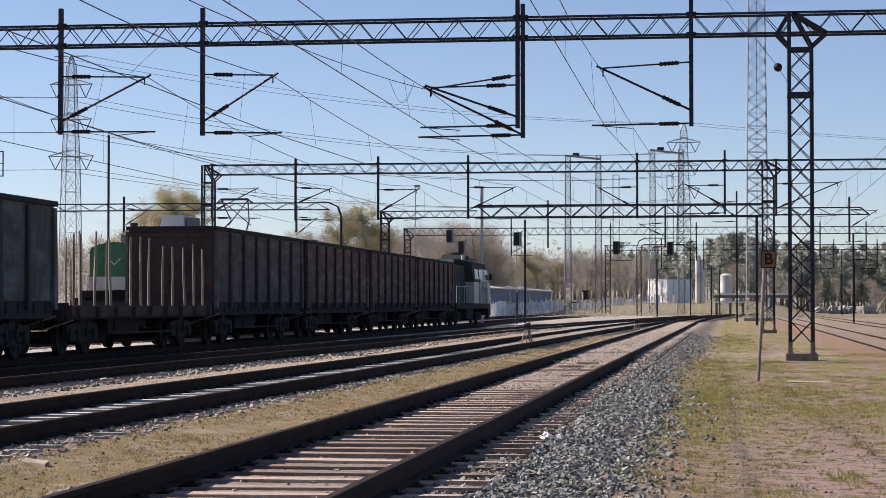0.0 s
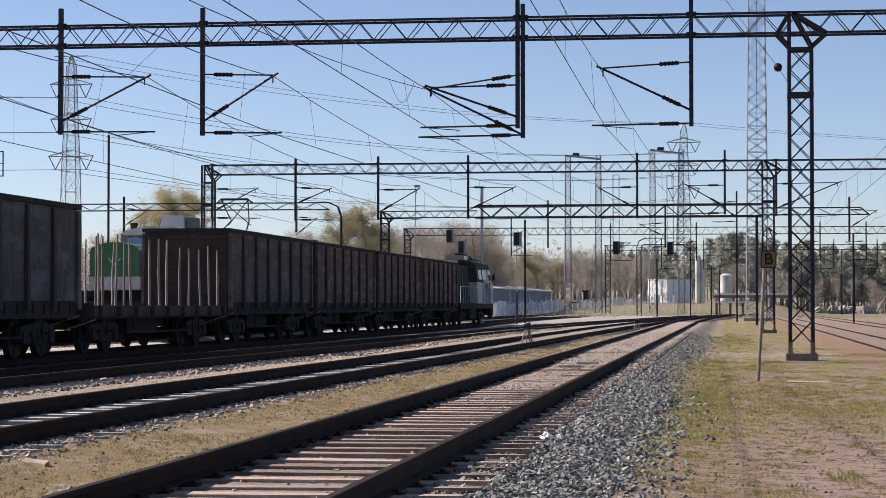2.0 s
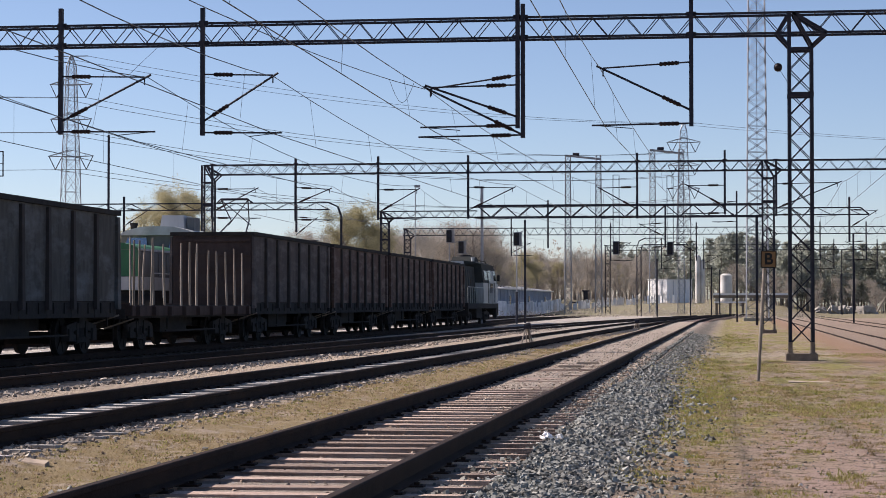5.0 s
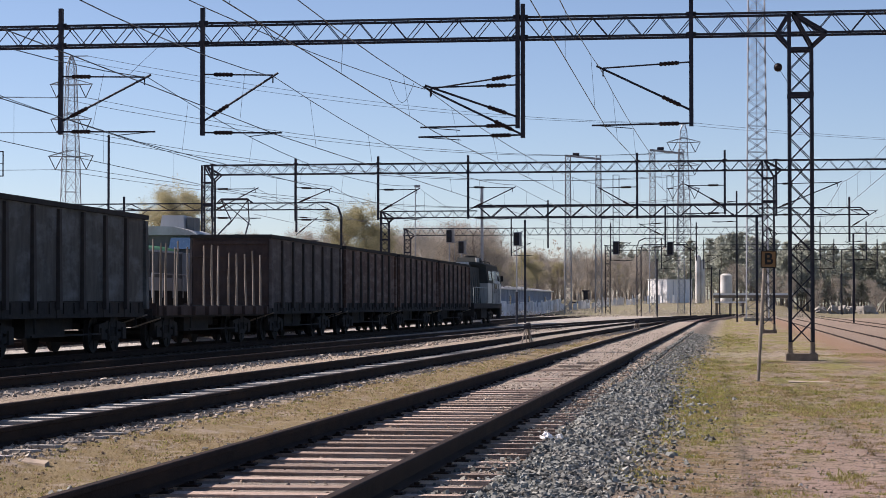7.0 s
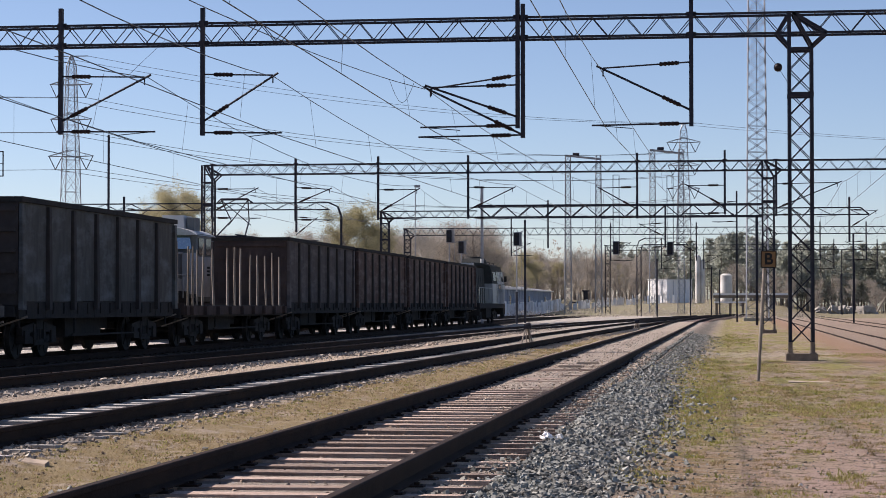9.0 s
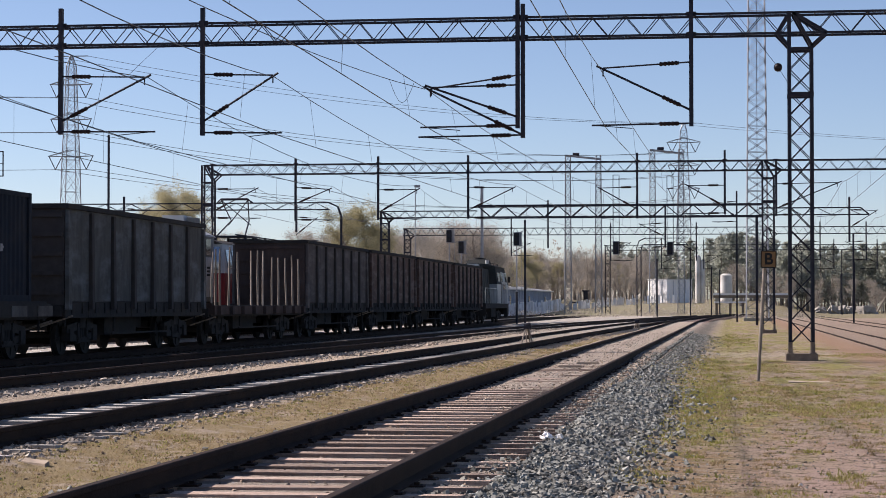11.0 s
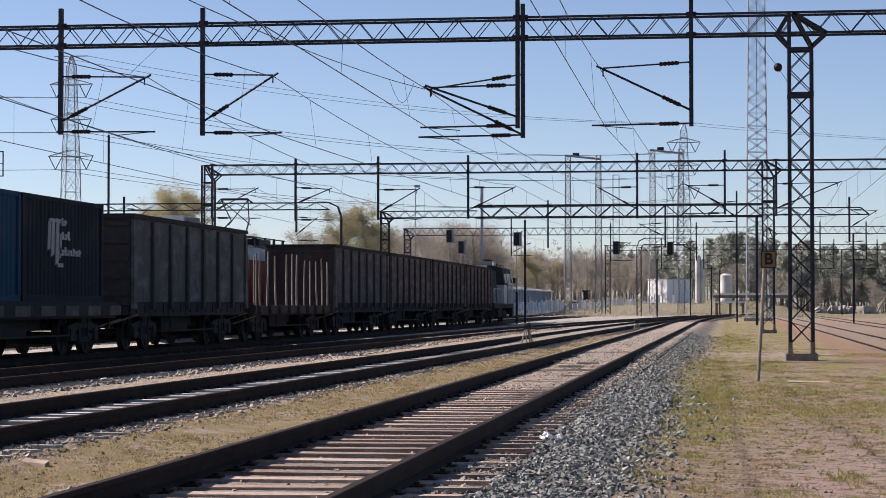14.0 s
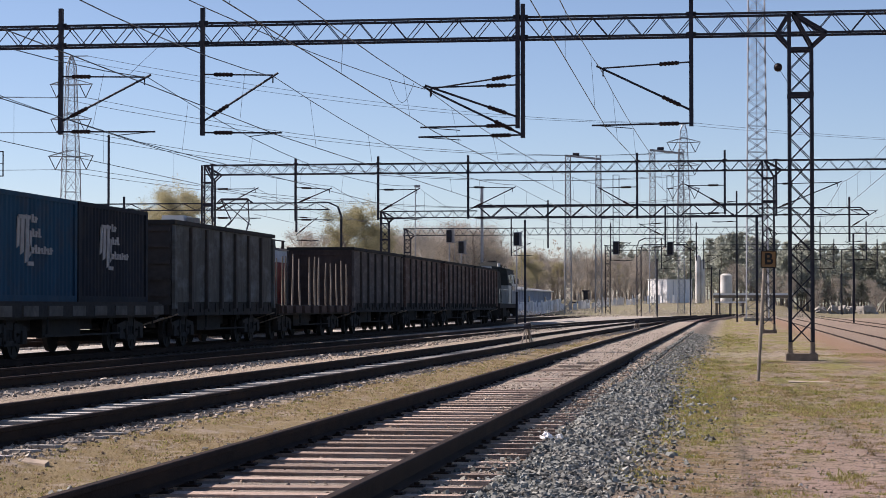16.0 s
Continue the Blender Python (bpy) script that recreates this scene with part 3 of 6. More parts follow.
G0Y = -4.5                     # the gantry behind the viewpoint
WIRE_LABEL = "thin sagging messenger wire with a straight contact wire"
for sag, near, at_first, beyond in (
        (1.2, (-13.79, 5.71, -12.39, 7.5), (-15.99, 5.71, -15.79, 7.49), [(G2Y, -16.3), (G3Y, -17.4), (G4Y, -17.2)]),
        (0.9, (-11.67, 5.84, -7.87, 6.6), (-12.07, 5.84, -12.27, 7.46), [(G2Y, -11.1), (G3Y, -8.2)]),
        (0.6, (-6.86, 5.61, -5.92, 7.0), (-7.86, 5.91, -8.12, 7.09), [(G2Y, -6.8), (G3Y, -6.0)]),
        (0.9, (-2.88, 6.28, -2.43, 8.0), (-3.28, 5.98, -3.43, 7.56), [(G2Y, -2.4), (G3Y, -3.0), (G4Y, -1.8)])):
    catenary(WIRE_LABEL, [(G0Y, *near), (G1Y, *at_first)] + [(y, x, 6.08, x, 7.5) for y, x in beyond], sag)
for c in ([(G0Y, -22.0), (G1Y, -21.2), (G2Y, -20.75), (G3Y, -22.0)], [(G1Y, 5.6), (G2Y, 5.6), (G3Y, 5.6), (G4Y, 5.9)], [(G2Y, -25.0), (G3Y, -26.5)], [(G2Y, 9.0), (G3Y, 10.2), (G4Y, 10.4)]):
    catenary(WIRE_LABEL, [(y, x, 6.08, x, 7.5) for y, x in c])
jumper = thing("jumper_wire", "second messenger wire with a drooping jumper loop", "overhead wire", group="overhead wires")
SECOND = [(-9.54 + 1.4 * k / 14, G0Y + 60.0 * k / 14, 7.0 + .07 * k / 14 - 3.6 * (k / 14) * (1 - k / 14)) for k in range(15)]
part("messenger_wire", Geo().wire(SECOND, .009), M_WIRE, jumper)
part("loop", Geo().wire([(-8.36 + .06 * k, 51.0 + .1 * k, 6.83 - .52 * math.sin(math.pi * k / 8)) for k in range(9)], .007), M_WIRE, jumper)


# ---- the train ----
def travelled(t):
    return 0.81 * t + 0.0405 * t * t


def rail_x(y):
    return smooth_table(T4, y)


WHEELS = []


def bogie_frame(root, y, spread=1.85):
    g = Geo()
    for s in (-1, 1):
        x = s * 1.02
        g.bar((x, y - spread / 2 - .25, .62), (x, y - .35, .72), 0.14, 0.2)
        g.bar((x, y + .35, .72), (x, y + spread / 2 + .25, .62), 0.14, 0.2)
        g.bar((x, y - spread / 2, .5), (x, y - .2, .36), 0.12, 0.16)
        g.bar((x, y + .2, .36), (x, y + spread / 2, .5), 0.12, 0.16)
        g.box(x - .09, x + .09, y - .4, y + .4, .3, .42)
        g.box(x - .09, x + .09, y - .42, y - .28, .36, .78)
        g.box(x - .09, x + .09, y + .28, y + .42, .36, .78)
        for k in (-.16, 0, .16):
            g.tube((x, y + k, .42), (x, y + k, .68), 0.07)
        for e in (-1, 1):
            g.box(x - .11, x + .11, y + e * spread / 2 - .16, y + e * spread / 2 + .16, .34, .64)
    g.box(-1.1, 1.1, y - .22, y + .22, .66, .9)
    part("bogie_frame", g, M_UNDER, root)
    g = Geo()
    g.box(-.62, .62, y - spread / 2 - .35, y + spread / 2 + .35, .6, .76)
    g.box(-.95, .95, y - .12, y + .12, .26, .5)
    part("brake_gear", g, M_UNDER, root)
    for e in (-1, 1):
        wheelset(root, y + e * spread / 2)


WHEEL_MESH = []


def wheel_mesh():
    if not WHEEL_MESH:
        g = Geo()
        g.tube((-1.1, 0, 0), (1.1, 0, 0), 0.08)
        for s in (-1, 1):
            g.tube((s * .73, 0, 0), (s * .76, 0, 0), 0.505, sides=24)
            g.tube((s * .76, 0, 0), (s * .865, 0, 0), 0.475, 0.47, sides=24)
            g.tube((s * .7, 0, 0), (s * .9, 0, 0), 0.13, sides=10)
            for k in range(6):
                a = k * math.pi / 3
                g.bar((s * .87, .14 * math.cos(a), .14 * math.sin(a)), (s * .87, .4 * math.cos(a), .4 * math.sin(a)), 0.03, 0.05)
        WHEEL_MESH.append(g.mesh("wheelset", M_WHEEL))
    return WHEEL_MESH[0]


def wheelset(root, y, r=0.475):
    ob = part("wheelset", wheel_mesh(), None, root)
    ob.location = (0, y, r)
    WHEELS.append((ob, y, r))


def couplers(root, half):
    for s in (-1, 1):
        g = Geo()
        g.box(-.12, .12, min(s * half, s * (half - .9)), max(s * half, s * (half - .9)), .78, .98)
        g.hexa([(-.2, s * half - .16, .7), (.2, s * half - .16, .7), (.24, s * half + .1, .7), (-.24, s * half + .1, .7),
                (-.2, s * half - .16, 1.08), (.2, s * half - .16, 1.08), (.24, s * half + .1, 1.08), (-.24, s * half + .1, 1.08)])
        part("coupler", g, M_UNDER, root)


def underframe(root, half, w, z0, z1, pitch):
    g = Geo()
    g.box(-.25, .25, -half, half, z0, z1)
    for s in (-1, 1):
        g.box(s * w - .06, s * w + .06, -half, half, z1 - .26, z1 - .01)
        g.box(-w, w, s * half - .1, s * half + .1, z0 + .05, z1 - .01)
        g.tube((s * .6, -.9, z0 - .12), (s * .6, .1, z0 - .12), 0.2, sides=10)
        g.bar((s * 1.2, -half + .4, z0 - .2), (s * 1.2, -half + .4, z1 - .2), 0.04)
        g.bar((s * 1.2, half - .4, z0 - .2), (s * 1.2, half - .4, z1 - .2), 0.04)
        g.bar((s * 1.25, -pitch + 2.1, .55), (s * 1.25, -pitch + 2.1, z1 - .2), 0.05)
        g.bar((s * 1.3, -pitch + 1.75, .5), (s * 1.3, pitch - 1.75, .5), 0.04)
    for k in range(-5, 6):
        g.box(-w, w, k * half / 5.5 - .05, k * half / 5.5 + .05, z0 + .1, z1 - .02)
    g.box(-.5, .5, -pitch + 1.5, pitch - 1.5, .6, z0 + .1)
    g.box(-.8, .8, -1.6, 1.3, .45, z0 + .1)
    part("underframe", g, M_UNDER, root)
    for s in (-1, 1):
        g = Geo()
        g.bar((.66, s * half * .97, z0 - .2), (1.46, s * half * .97, z0 + .06), 0.04)
        part("release_lever", g, M_STAKE, root, "pale release lever")


def gondola(label, side_mat, end_mat, ribs=7):
    """Open-topped bogie wagon: plated sides with pressed posts, end walls with horizontal stiffeners, rolled top rim, bottom hatches."""
    root = thing("gondola_wagon", label, "goods wagon", group="wagons of the moving train")
    half, w, z0, z1 = 6.45, 1.32, 1.21, 3.52
    for s in (-1, 1):
        g = Geo()
        g.box(s * w - .025, s * w + .025, -half, half, z0 + .1, z1)
        part("side_panel", g, side_mat, root)
        for i in range(ribs + 1):
            y = -half + .07 + (2 * half - .14) * i / ribs
            d = .1 if 0 < i < ribs else .13
            g = Geo()
            x = s * (w + .025)
            g.hexa([(min(x, x + s * .1), y - d, z0 - .1), (max(x, x + s * .1), y - d, z0 - .1), (max(x, x + s * .1), y + d, z0 - .1), (min(x, x + s * .1), y + d, z0 - .1),
                    (min(x, x + s * .075), y - d * .8, z1 - .06), (max(x, x + s * .075), y - d * .8, z1 - .06), (max(x, x + s * .075), y + d * .8, z1 - .06), (min(x, x + s * .075), y + d * .8, z1 - .06)])
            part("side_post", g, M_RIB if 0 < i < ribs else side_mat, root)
        for i in range(ribs):
            y = -half + (2 * half) * (i + .5) / ribs
            g = Geo()
            x = s * (w - .02)
            g.hexa([(x - .03, y - .9, z0 - .3), (x + .03, y - .9, z0 - .3), (x + .03, y + .9, z0 - .3), (x - .03, y + .9, z0 - .3),
                    (x - .03, y - .915, z0 + .09), (x + .03, y - .915, z0 + .09), (x + .03, y + .915, z0 + .09), (x - .03, y + .915, z0 + .09)])
            for e in (-.4, .4):
                g.box(x + s * .03 - .03, x + s * .03 + .03, y + e - .05, y + e + .05, z0 - .2, z0 + .06)
            part("bottom_hatch", g, M_UNDER, root)
    for s in (-1, 1):
        g = Geo()
        g.box(-w, w, s * half - .03, s * half + .03, z0, z1)
        part("end_panel", g, end_mat, root)
        for k in range(5):
            z = z0 + .3 + k * .46
            g = Geo()
            g.box(-w + .04, w - .04, min(s * (half + .03), s * (half + .1)), max(s * (half + .03), s * (half + .1)), z - .05, z + .05)
            part("end_stiffener", g, end_mat, root)
    g = Geo()
    for s in (-1, 1):
        g.box(s * w - .09, s * w + .11, -half - .08, half + .08, z1 - .02, z1 + .1)
        g.box(-w + .09, w - .09, s * half - .09, s * half + .1, z1 - .02, z1 + .1)
    part("top_rim", g, M_UNDER, root)
    g = Geo()
    g.box(-w + .03, w - .03, -half + .03, half - .03, z0, z0 + .05)
    part("floor_plate", g, M_UNDER, root)
    underframe(root, half, 1.26, .9, 1.21, 4.35)
    couplers(root, 6.85)
    for y in (-4.35, 4.35):
        bogie_frame(root, y)
    return root


NEAR_STAKES = (-6.4, -5.8, -4.75, -3.3, -1.6, -0.6, 0.1, 1.5, 2.5, 3.9, 4.9, 5.9)
FAR_STAKES = (-5.4, -3.0, 0.2, 1.8, 3.0, 4.4, 5.6)


def stake_wagon():
    root = thing("stake_wagon", "empty flat wagon with crooked pale wooden stakes", "goods wagon", group="wagons of the moving train")
    rnd = random.Random(11)
    half, w = 6.7, 1.4
    g = Geo()
    g.box(-w, w, -half, half, 1.13, 1.21)
    part("deck", g, M_UNDER, root, "dark plank deck")
    for s in (-1, 1):
        g = Geo()
        g.box(s * (w + .04) - .04, s * (w + .04) + .04, -half, half, .93, 1.19)
        part("side_sill", g, M_WAGON_END, root)
        for i in range(9):
            y = -half + .45 + i * 1.56
            g = Geo()
            g.box(s * (w + .13) - .06, s * (w + .13) + .06, y - .12, y + .12, .93, 1.18)
            part("stake_pocket", g, M_WAGON_END, root)
        for y in (NEAR_STAKES if s > 0 else FAR_STAKES):
            h = rnd.uniform(1.6, 1.8) if s > 0 else rnd.uniform(1.85, 2.1)
            lx, ly = rnd.uniform(-.06, .03) * s, rnd.uniform(-.16, .1)
            g = Geo()
            mid = Vector((s * (w + .02) + lx * .4 + rnd.uniform(-.03, .03), y + ly * .4, 1.23 + h * .5))
            top = Vector((s * (w + .02) + lx, y + ly, 1.23 + h))
            g.tube((s * (w + .02), y, .98), mid, .036, .033, 7)
            g.tube(mid, top, .033, .024, 7)
            part("stake", g, M_STAKE, root)
    for s in (-1, 1):
        g = Geo()
        g.box(-w, w, s * half - .04, s * half + .04, .93, 1.27)
        part("end_board", g, M_WAGON_END, root)
    underframe(root, half, 1.3, .8, 1.13, 4.6)
    couplers(root, 7.1)
    for y in (-4.6, 4.6):
        bogie_frame(root, y)
    return root
# ---- parked vehicles behind the train ----
M_GREEN = surface("faded_green_paint", (0.05, 0.17, 0.09), (0.035, 0.12, 0.065), 2, 0.55, 0, 0.1, (0.09, 0.13, 0.10), 0.8, 0.5, (1.0, 1.0, 0.3))
M_PALE = surface("dusty_white_paint", (0.52, 0.53, 0.53), (0.40, 0.41, 0.41), 2, 0.55, 0, 0.1, (0.28, 0.27, 0.25), 0.9, 0.6, (1.0, 1.0, 0.3))
M_PARKGREY = surface("dusty_grey_paint", (0.19, 0.195, 0.19), (0.12, 0.123, 0.12), 2, 0.6, 0, 0.1, (0.13, 0.125, 0.12), 0.9, 0.6, (1.0, 1.0, 0.3))
M_RED = surface("weathered_red_paint", (0.21, 0.03, 0.04), (0.13, 0.022, 0.03), 2, 0.55, 0, 0.1, (0.22, 0.09, 0.08), 0.9, 0.6, (1.0, 1.0, 0.3))
M_BLUEGLASS = surface("sky_reflecting_glass", (0.42, 0.48, 0.5), (0.34, 0.39, 0.41), 2, 0.08, 0.85, 0.0, spec=0.6)


M_GLASS = surface("dark_cab_glass", (0.02, 0.025, 0.03), (0.015, 0.018, 0.02), 2, 0.12, 0, 0.0, spec=0.4)


def parked_bogies(root, half):
    g = Geo()
    g.box(-1.3, 1.3, -half, half, .95, 1.2)
    part("underframe", g, M_UNDER, root)
    for y in (-half + 1.9, half - 1.9):
        g = Geo()
        for s in (-1, 1):
            g.box(s * 1.05 - .1, s * 1.05 + .1, y - 1.5, y + 1.5, .5, .75)
            g.box(s * 1.05 - .12, s * 1.05 + .12, y - .3, y + .3, .35, .9)
        part("bogie_frame", g, M_UNDER, root)
        for e in (-.95, .95):
            ob = part("wheelset", wheel_mesh(), None, root)
            ob.location = (0, y + e, .475)


def parked_shunter():
    """Centre-cab locomotive: narrow green hood with an arched top and pale eaves, tall cab behind it, boxy cooler on the roof."""
    root = thing("parked_locomotive", "parked green and white locomotive with a tall cab behind its hood", "locomotive", pose(-21.4, 71.0, .18), "parked locomotives")
    hw, end = .9, 5.7
    part("hood_side", Geo().box(-hw, hw, 0, end, 2.08, 3.05), M_PARKGREY, root, "dusty grey hood")
    part("hood_front", Geo().box(-hw, hw, -.02, 0, 2.1, 3.03), M_GREEN, root, "faded green hood front")
    part("hood_skirt", Geo().box(-hw - .02, hw + .02, -.02, end, 1.62, 2.08), M_PALE, root, "dusty white lower band")
    part("hood_top", Geo().sweep([(0, -.03, 0), (0, end, 0)], [(hw + .02, 3.04), (hw * .75, 3.18), (hw * .35, 3.27), (0, 3.3), (-hw * .35, 3.27), (-hw * .75, 3.18), (-hw - .02, 3.04)]), M_GREEN, root)
    for sd in (-1, 1):
        part("hood_eave", Geo().box(sd * hw - .03, sd * hw + .05, -.05, end, 3.0, 3.07), M_PALE, root, "white eave strip")
        for k in range(5):
            y = .25 + k * 1.08
            part("hood_door", Geo().box(sd * (hw + .015) - .015, sd * (hw + .015) + .015, y, y + .98, 2.14, 2.94), M_PARKGREY, root)
        part("walkway", Geo().box(min(sd * hw, sd * 1.42), max(sd * hw, sd * 1.42), -.4, end, 1.22, 1.34), M_UNDER, root)
        for k in range(5):
            part("handrail_post", Geo().tube((sd * 1.4, -.2 + 1.4 * k, 1.3), (sd * 1.4, -.2 + 1.4 * k, 2.2), .022, sides=5), M_PALE, root)
        part("handrail", Geo().tube((sd * 1.4, -.2, 2.2), (sd * 1.4, end - .1, 2.2), .022, sides=5), M_PALE, root)
    part("nose_mark", Geo().bar((-.22, -.03, 2.72), (0, -.03, 2.5), .02, .04).bar((0, -.03, 2.5), (.22, -.03, 2.72), .02, .04), M_PALE, root, "pale chevron mark")
    part("equipment_box", Geo().box(-1.3, 1.3, .3, end - .4, .8, 1.6), M_UNDER, root)
    # cab
    w, y0, y1 = 1.47, end, end + 2.6
    cab = part("cab", Geo().box(-w, w, y0, y1, 1.22, 3.78), M_PARKGREY, root, "grey-white tall cab")
    part("cab_roof", Geo().sweep([(0, y0 - .22, 0), (0, y1 + .2, 0)], [(w + .06, 3.72), (w * .82, 3.9), (w * .45, 4.03), (0, 4.07), (-w * .45, 4.03), (-w * .82, 3.9), (-w - .06, 3.72)]), M_PALE, cab, "white arched roof")
    for sd in (-1, 1):
        part("windscreen", Geo().hexa([(sd * .86 - .44, y0 - .13, 3.2), (sd * .86 + .44, y0 - .13, 3.2), (sd * .86 + .44, y0, 3.2), (sd * .86 - .44, y0, 3.2),
                                       (sd * .84 - .36, y0 - .02, 3.68), (sd * .84 + .36, y0 - .02, 3.68), (sd * .84 + .36, y0, 3.68), (sd * .84 - .36, y0, 3.68)]), M_BLUEGLASS, cab, "sky-reflecting rounded windscreen")
        part("cab_front_panel", Geo().box(sd * 1.18 - .27, sd * 1.18 + .27, y0 - .03, y0, 1.5, 3.05), M_PALE, cab)
        for y in (y0 + .25, y0 + 1.35):
            part("side_window", Geo().box(sd * (w + .01) - .012, sd * (w + .01) + .012, y, y + .75, 3.0, 3.62), M_GLASS, cab)
        part("side_panel", Geo().box(sd * (w + .006) - .006, sd * (w + .006) + .006, y0 + .06, y1 - .06, 1.4, 2.92), M_PALE, cab, "white side panel")
        for k in range(3):
            part("marking_bar", Geo().box(sd * (w + .016) - .004, sd * (w + .016) + .004, y0 + 1.5, y0 + 1.95, 2.2 + k * .14, 2.28 + k * .14), M_UNDER, cab, "dark marking bar")
    part("roof_cooler", Geo().hexa([(-.1, y0 + .5, 3.98), (.85, y0 + .5, 3.85), (.85, y0 + 2.0, 3.85), (-.1, y0 + 2.0, 3.98), (-.05, y0 + .6, 4.5), (.78, y0 + .6, 4.5), (.78, y0 + 1.9, 4.5), (-.05, y0 + 1.9, 4.5)]), M_PALE, cab, "boxy pale roof unit")
    part("roof_vent", Geo().box(.88, 1.15, y0 + .8, y0 + 1.7, 3.8, 4.42), M_PARKGREY, cab)
    part("horn", Geo().tube((-1.0, y0 + .1, 3.95), (-1.0, y0 + .1, 4.2), .12, .16, 8), M_UNDER, cab)
    part("underframe", Geo().box(-1.42, 1.42, -.6, y1, .95, 1.24), M_UNDER, root)
    for y in (1.2, y1 - 1.6):
        part("bogie_frame", Geo().box(.95, 1.15, y - 1.4, y + 1.4, .5, .8).box(-1.15, -.95, y - 1.4, y + 1.4, .5, .8).box(-1.1, 1.1, y - .2, y + .2, .6, .95), M_UNDER, root)
        for e in (-.9, .9):
            part("wheelset", wheel_mesh(), None, root).location = (0, y + e, .475)


def parked_red_locomotive():
    root = thing("parked_locomotive", "parked red and white electric locomotive with raised pantograph", "locomotive", pose(-21.4, 90.3, .18), "parked locomotives")
    half, w = 9.4, 1.5
    part("lower_body", Geo().box(-w, w, -half + .1, half - .1, 1.1, 2.35), M_RED, root, "weathered red lower body")
    part("side_band", Geo().box(w - .2, w + .01, -half + 2.7, half - .2, 2.3, 2.98), M_RED, root, "weathered red side band")
    part("upper_body", Geo().hexa([(-w, -half + .1, 2.35), (w, -half + .1, 2.35), (w, half - .1, 2.35), (-w, half - .1, 2.35), (-w + .2, -half + .5, 3.55), (w - .2, -half + .5, 3.55), (w - .2, half - .5, 3.55), (-w + .2, half - .5, 3.55)]), M_PALE, root, "dusty white upper body")
    g = Geo()
    g.sweep([(0, -half + .4, 0), (0, half - .4, 0)], [(w - .15, 3.53), (w * .55, 3.7), (0, 3.76), (-w * .55, 3.7), (-w + .15, 3.53)])
    part("roof", g, M_UNDER, root)
    for y in (-half + .7, -half + 1.7, half - 2.4):
        g = Geo()
        g.hexa([(w - .07, y, 2.55), (w + .0, y, 2.55), (w + .0, y + .75, 2.55), (w - .07, y + .75, 2.55), (w - .19, y, 3.3), (w - .12, y, 3.3), (w - .12, y + .75, 3.3), (w - .19, y + .75, 3.3)])
        part("side_window", g, M_BLUEGLASS, root)
    for s in (-.72, .72):
        g = Geo()
        g.hexa([(s - .55, -half + .06, 2.5), (s + .55, -half + .06, 2.5), (s + .55, -half + .14, 2.5), (s - .55, -half + .14, 2.5),
                (s - .5, -half + .36, 3.4), (s + .5, -half + .36, 3.4), (s + .5, -half + .44, 3.4), (s - .5, -half + .44, 3.4)])
        part("windscreen", g, M_BLUEGLASS, root)
    for k in range(9):
        y = -1.5 + k * .95
        part("roof_insulator", Geo().tube((.5 - (k % 2), y, 3.7), (.5 - (k % 2), y, 4.12), .09, .06), M_INSUL, root)
    part("roof_busbar", Geo().tube((.3, -2.5, 4.12), (.3, 7.4, 4.12), .03), M_STEEL_DARK, root)
    part("roof_box", Geo().box(-.7, .7, 0.2, 2.6, 3.7, 4.02), M_STEEL_DARK, root)
    # pantograph: base frame, crossed lower and upper arms, collector head
    pan = part("pantograph", Geo().box(-.75, .75, -2.4, -.4, 4.02, 4.08).box(-.7, -.6, -2.3, -2.1, 3.7, 4.04).box(.6, .7, -2.3, -2.1, 3.7, 4.04).box(.6, .7, -.7, -.5, 3.7, 4.04), M_STEEL_DARK, root, "raised pantograph with crossed stays")
    for s in (-1, 1):
        part("lower_arm", Geo().tube((s * .62, -2.1, 4.08), (s * .4, -.4, 4.8), .035, sides=6), M_STEEL_DARK, pan)
        part("upper_arm", Geo().tube((s * .4, -.4, 4.8), (s * .6, -1.5, 5.68), .028, sides=6), M_STEEL_DARK, pan)
        part("cross_stay", Geo().tube((s * .5, -.5, 4.6), (-s * .58, -1.45, 5.64), .022, sides=6), M_STEEL_DARK, pan)
    g = Geo()
    g.wire([(-.8, -1.5, 5.5), (-.6, -1.5, 5.7), (.6, -1.5, 5.7), (.8, -1.5, 5.5)], .035, 6)
    g.wire([(-.75, -1.2, 5.55), (-.55, -1.2, 5.68), (.55, -1.2, 5.68), (.75, -1.2, 5.55)], .03, 6)
    part("collector_head", g, M_STEEL_DARK, pan)
    parked_bogies(root, half)


# ---- lattice masts, pylons and wires of the power line ----
def tapered_lattice(g, x, y, levels, leg, lace):
    """levels: (z, half width) from the bottom up; crossed lacing on all four faces."""
    for (z0, a), (z1, b) in zip(levels, levels[1:]):
        lo = [(x + sx * a, y + sy * a, z0) for sx, sy in ((-1, -1), (1, -1), (1, 1), (-1, 1))]
        hi = [(x + sx * b, y + sy * b, z1) for sx, sy in ((-1, -1), (1, -1), (1, 1), (-1, 1))]
        for k in range(4):
            j = (k + 1) % 4
            g.bar(lo[k], hi[k], leg)
            g.bar(lo[k], hi[j], lace)
            g.bar(lo[j], hi[k], lace)
            g.bar(hi[k], hi[j], lace)
    return g


def levels_between(z0, z1, a, b, n):
    return [(z0 + (z1 - z0) * i / n, a + (b - a) * i / n) for i in range(n + 1)]


ARMS = []


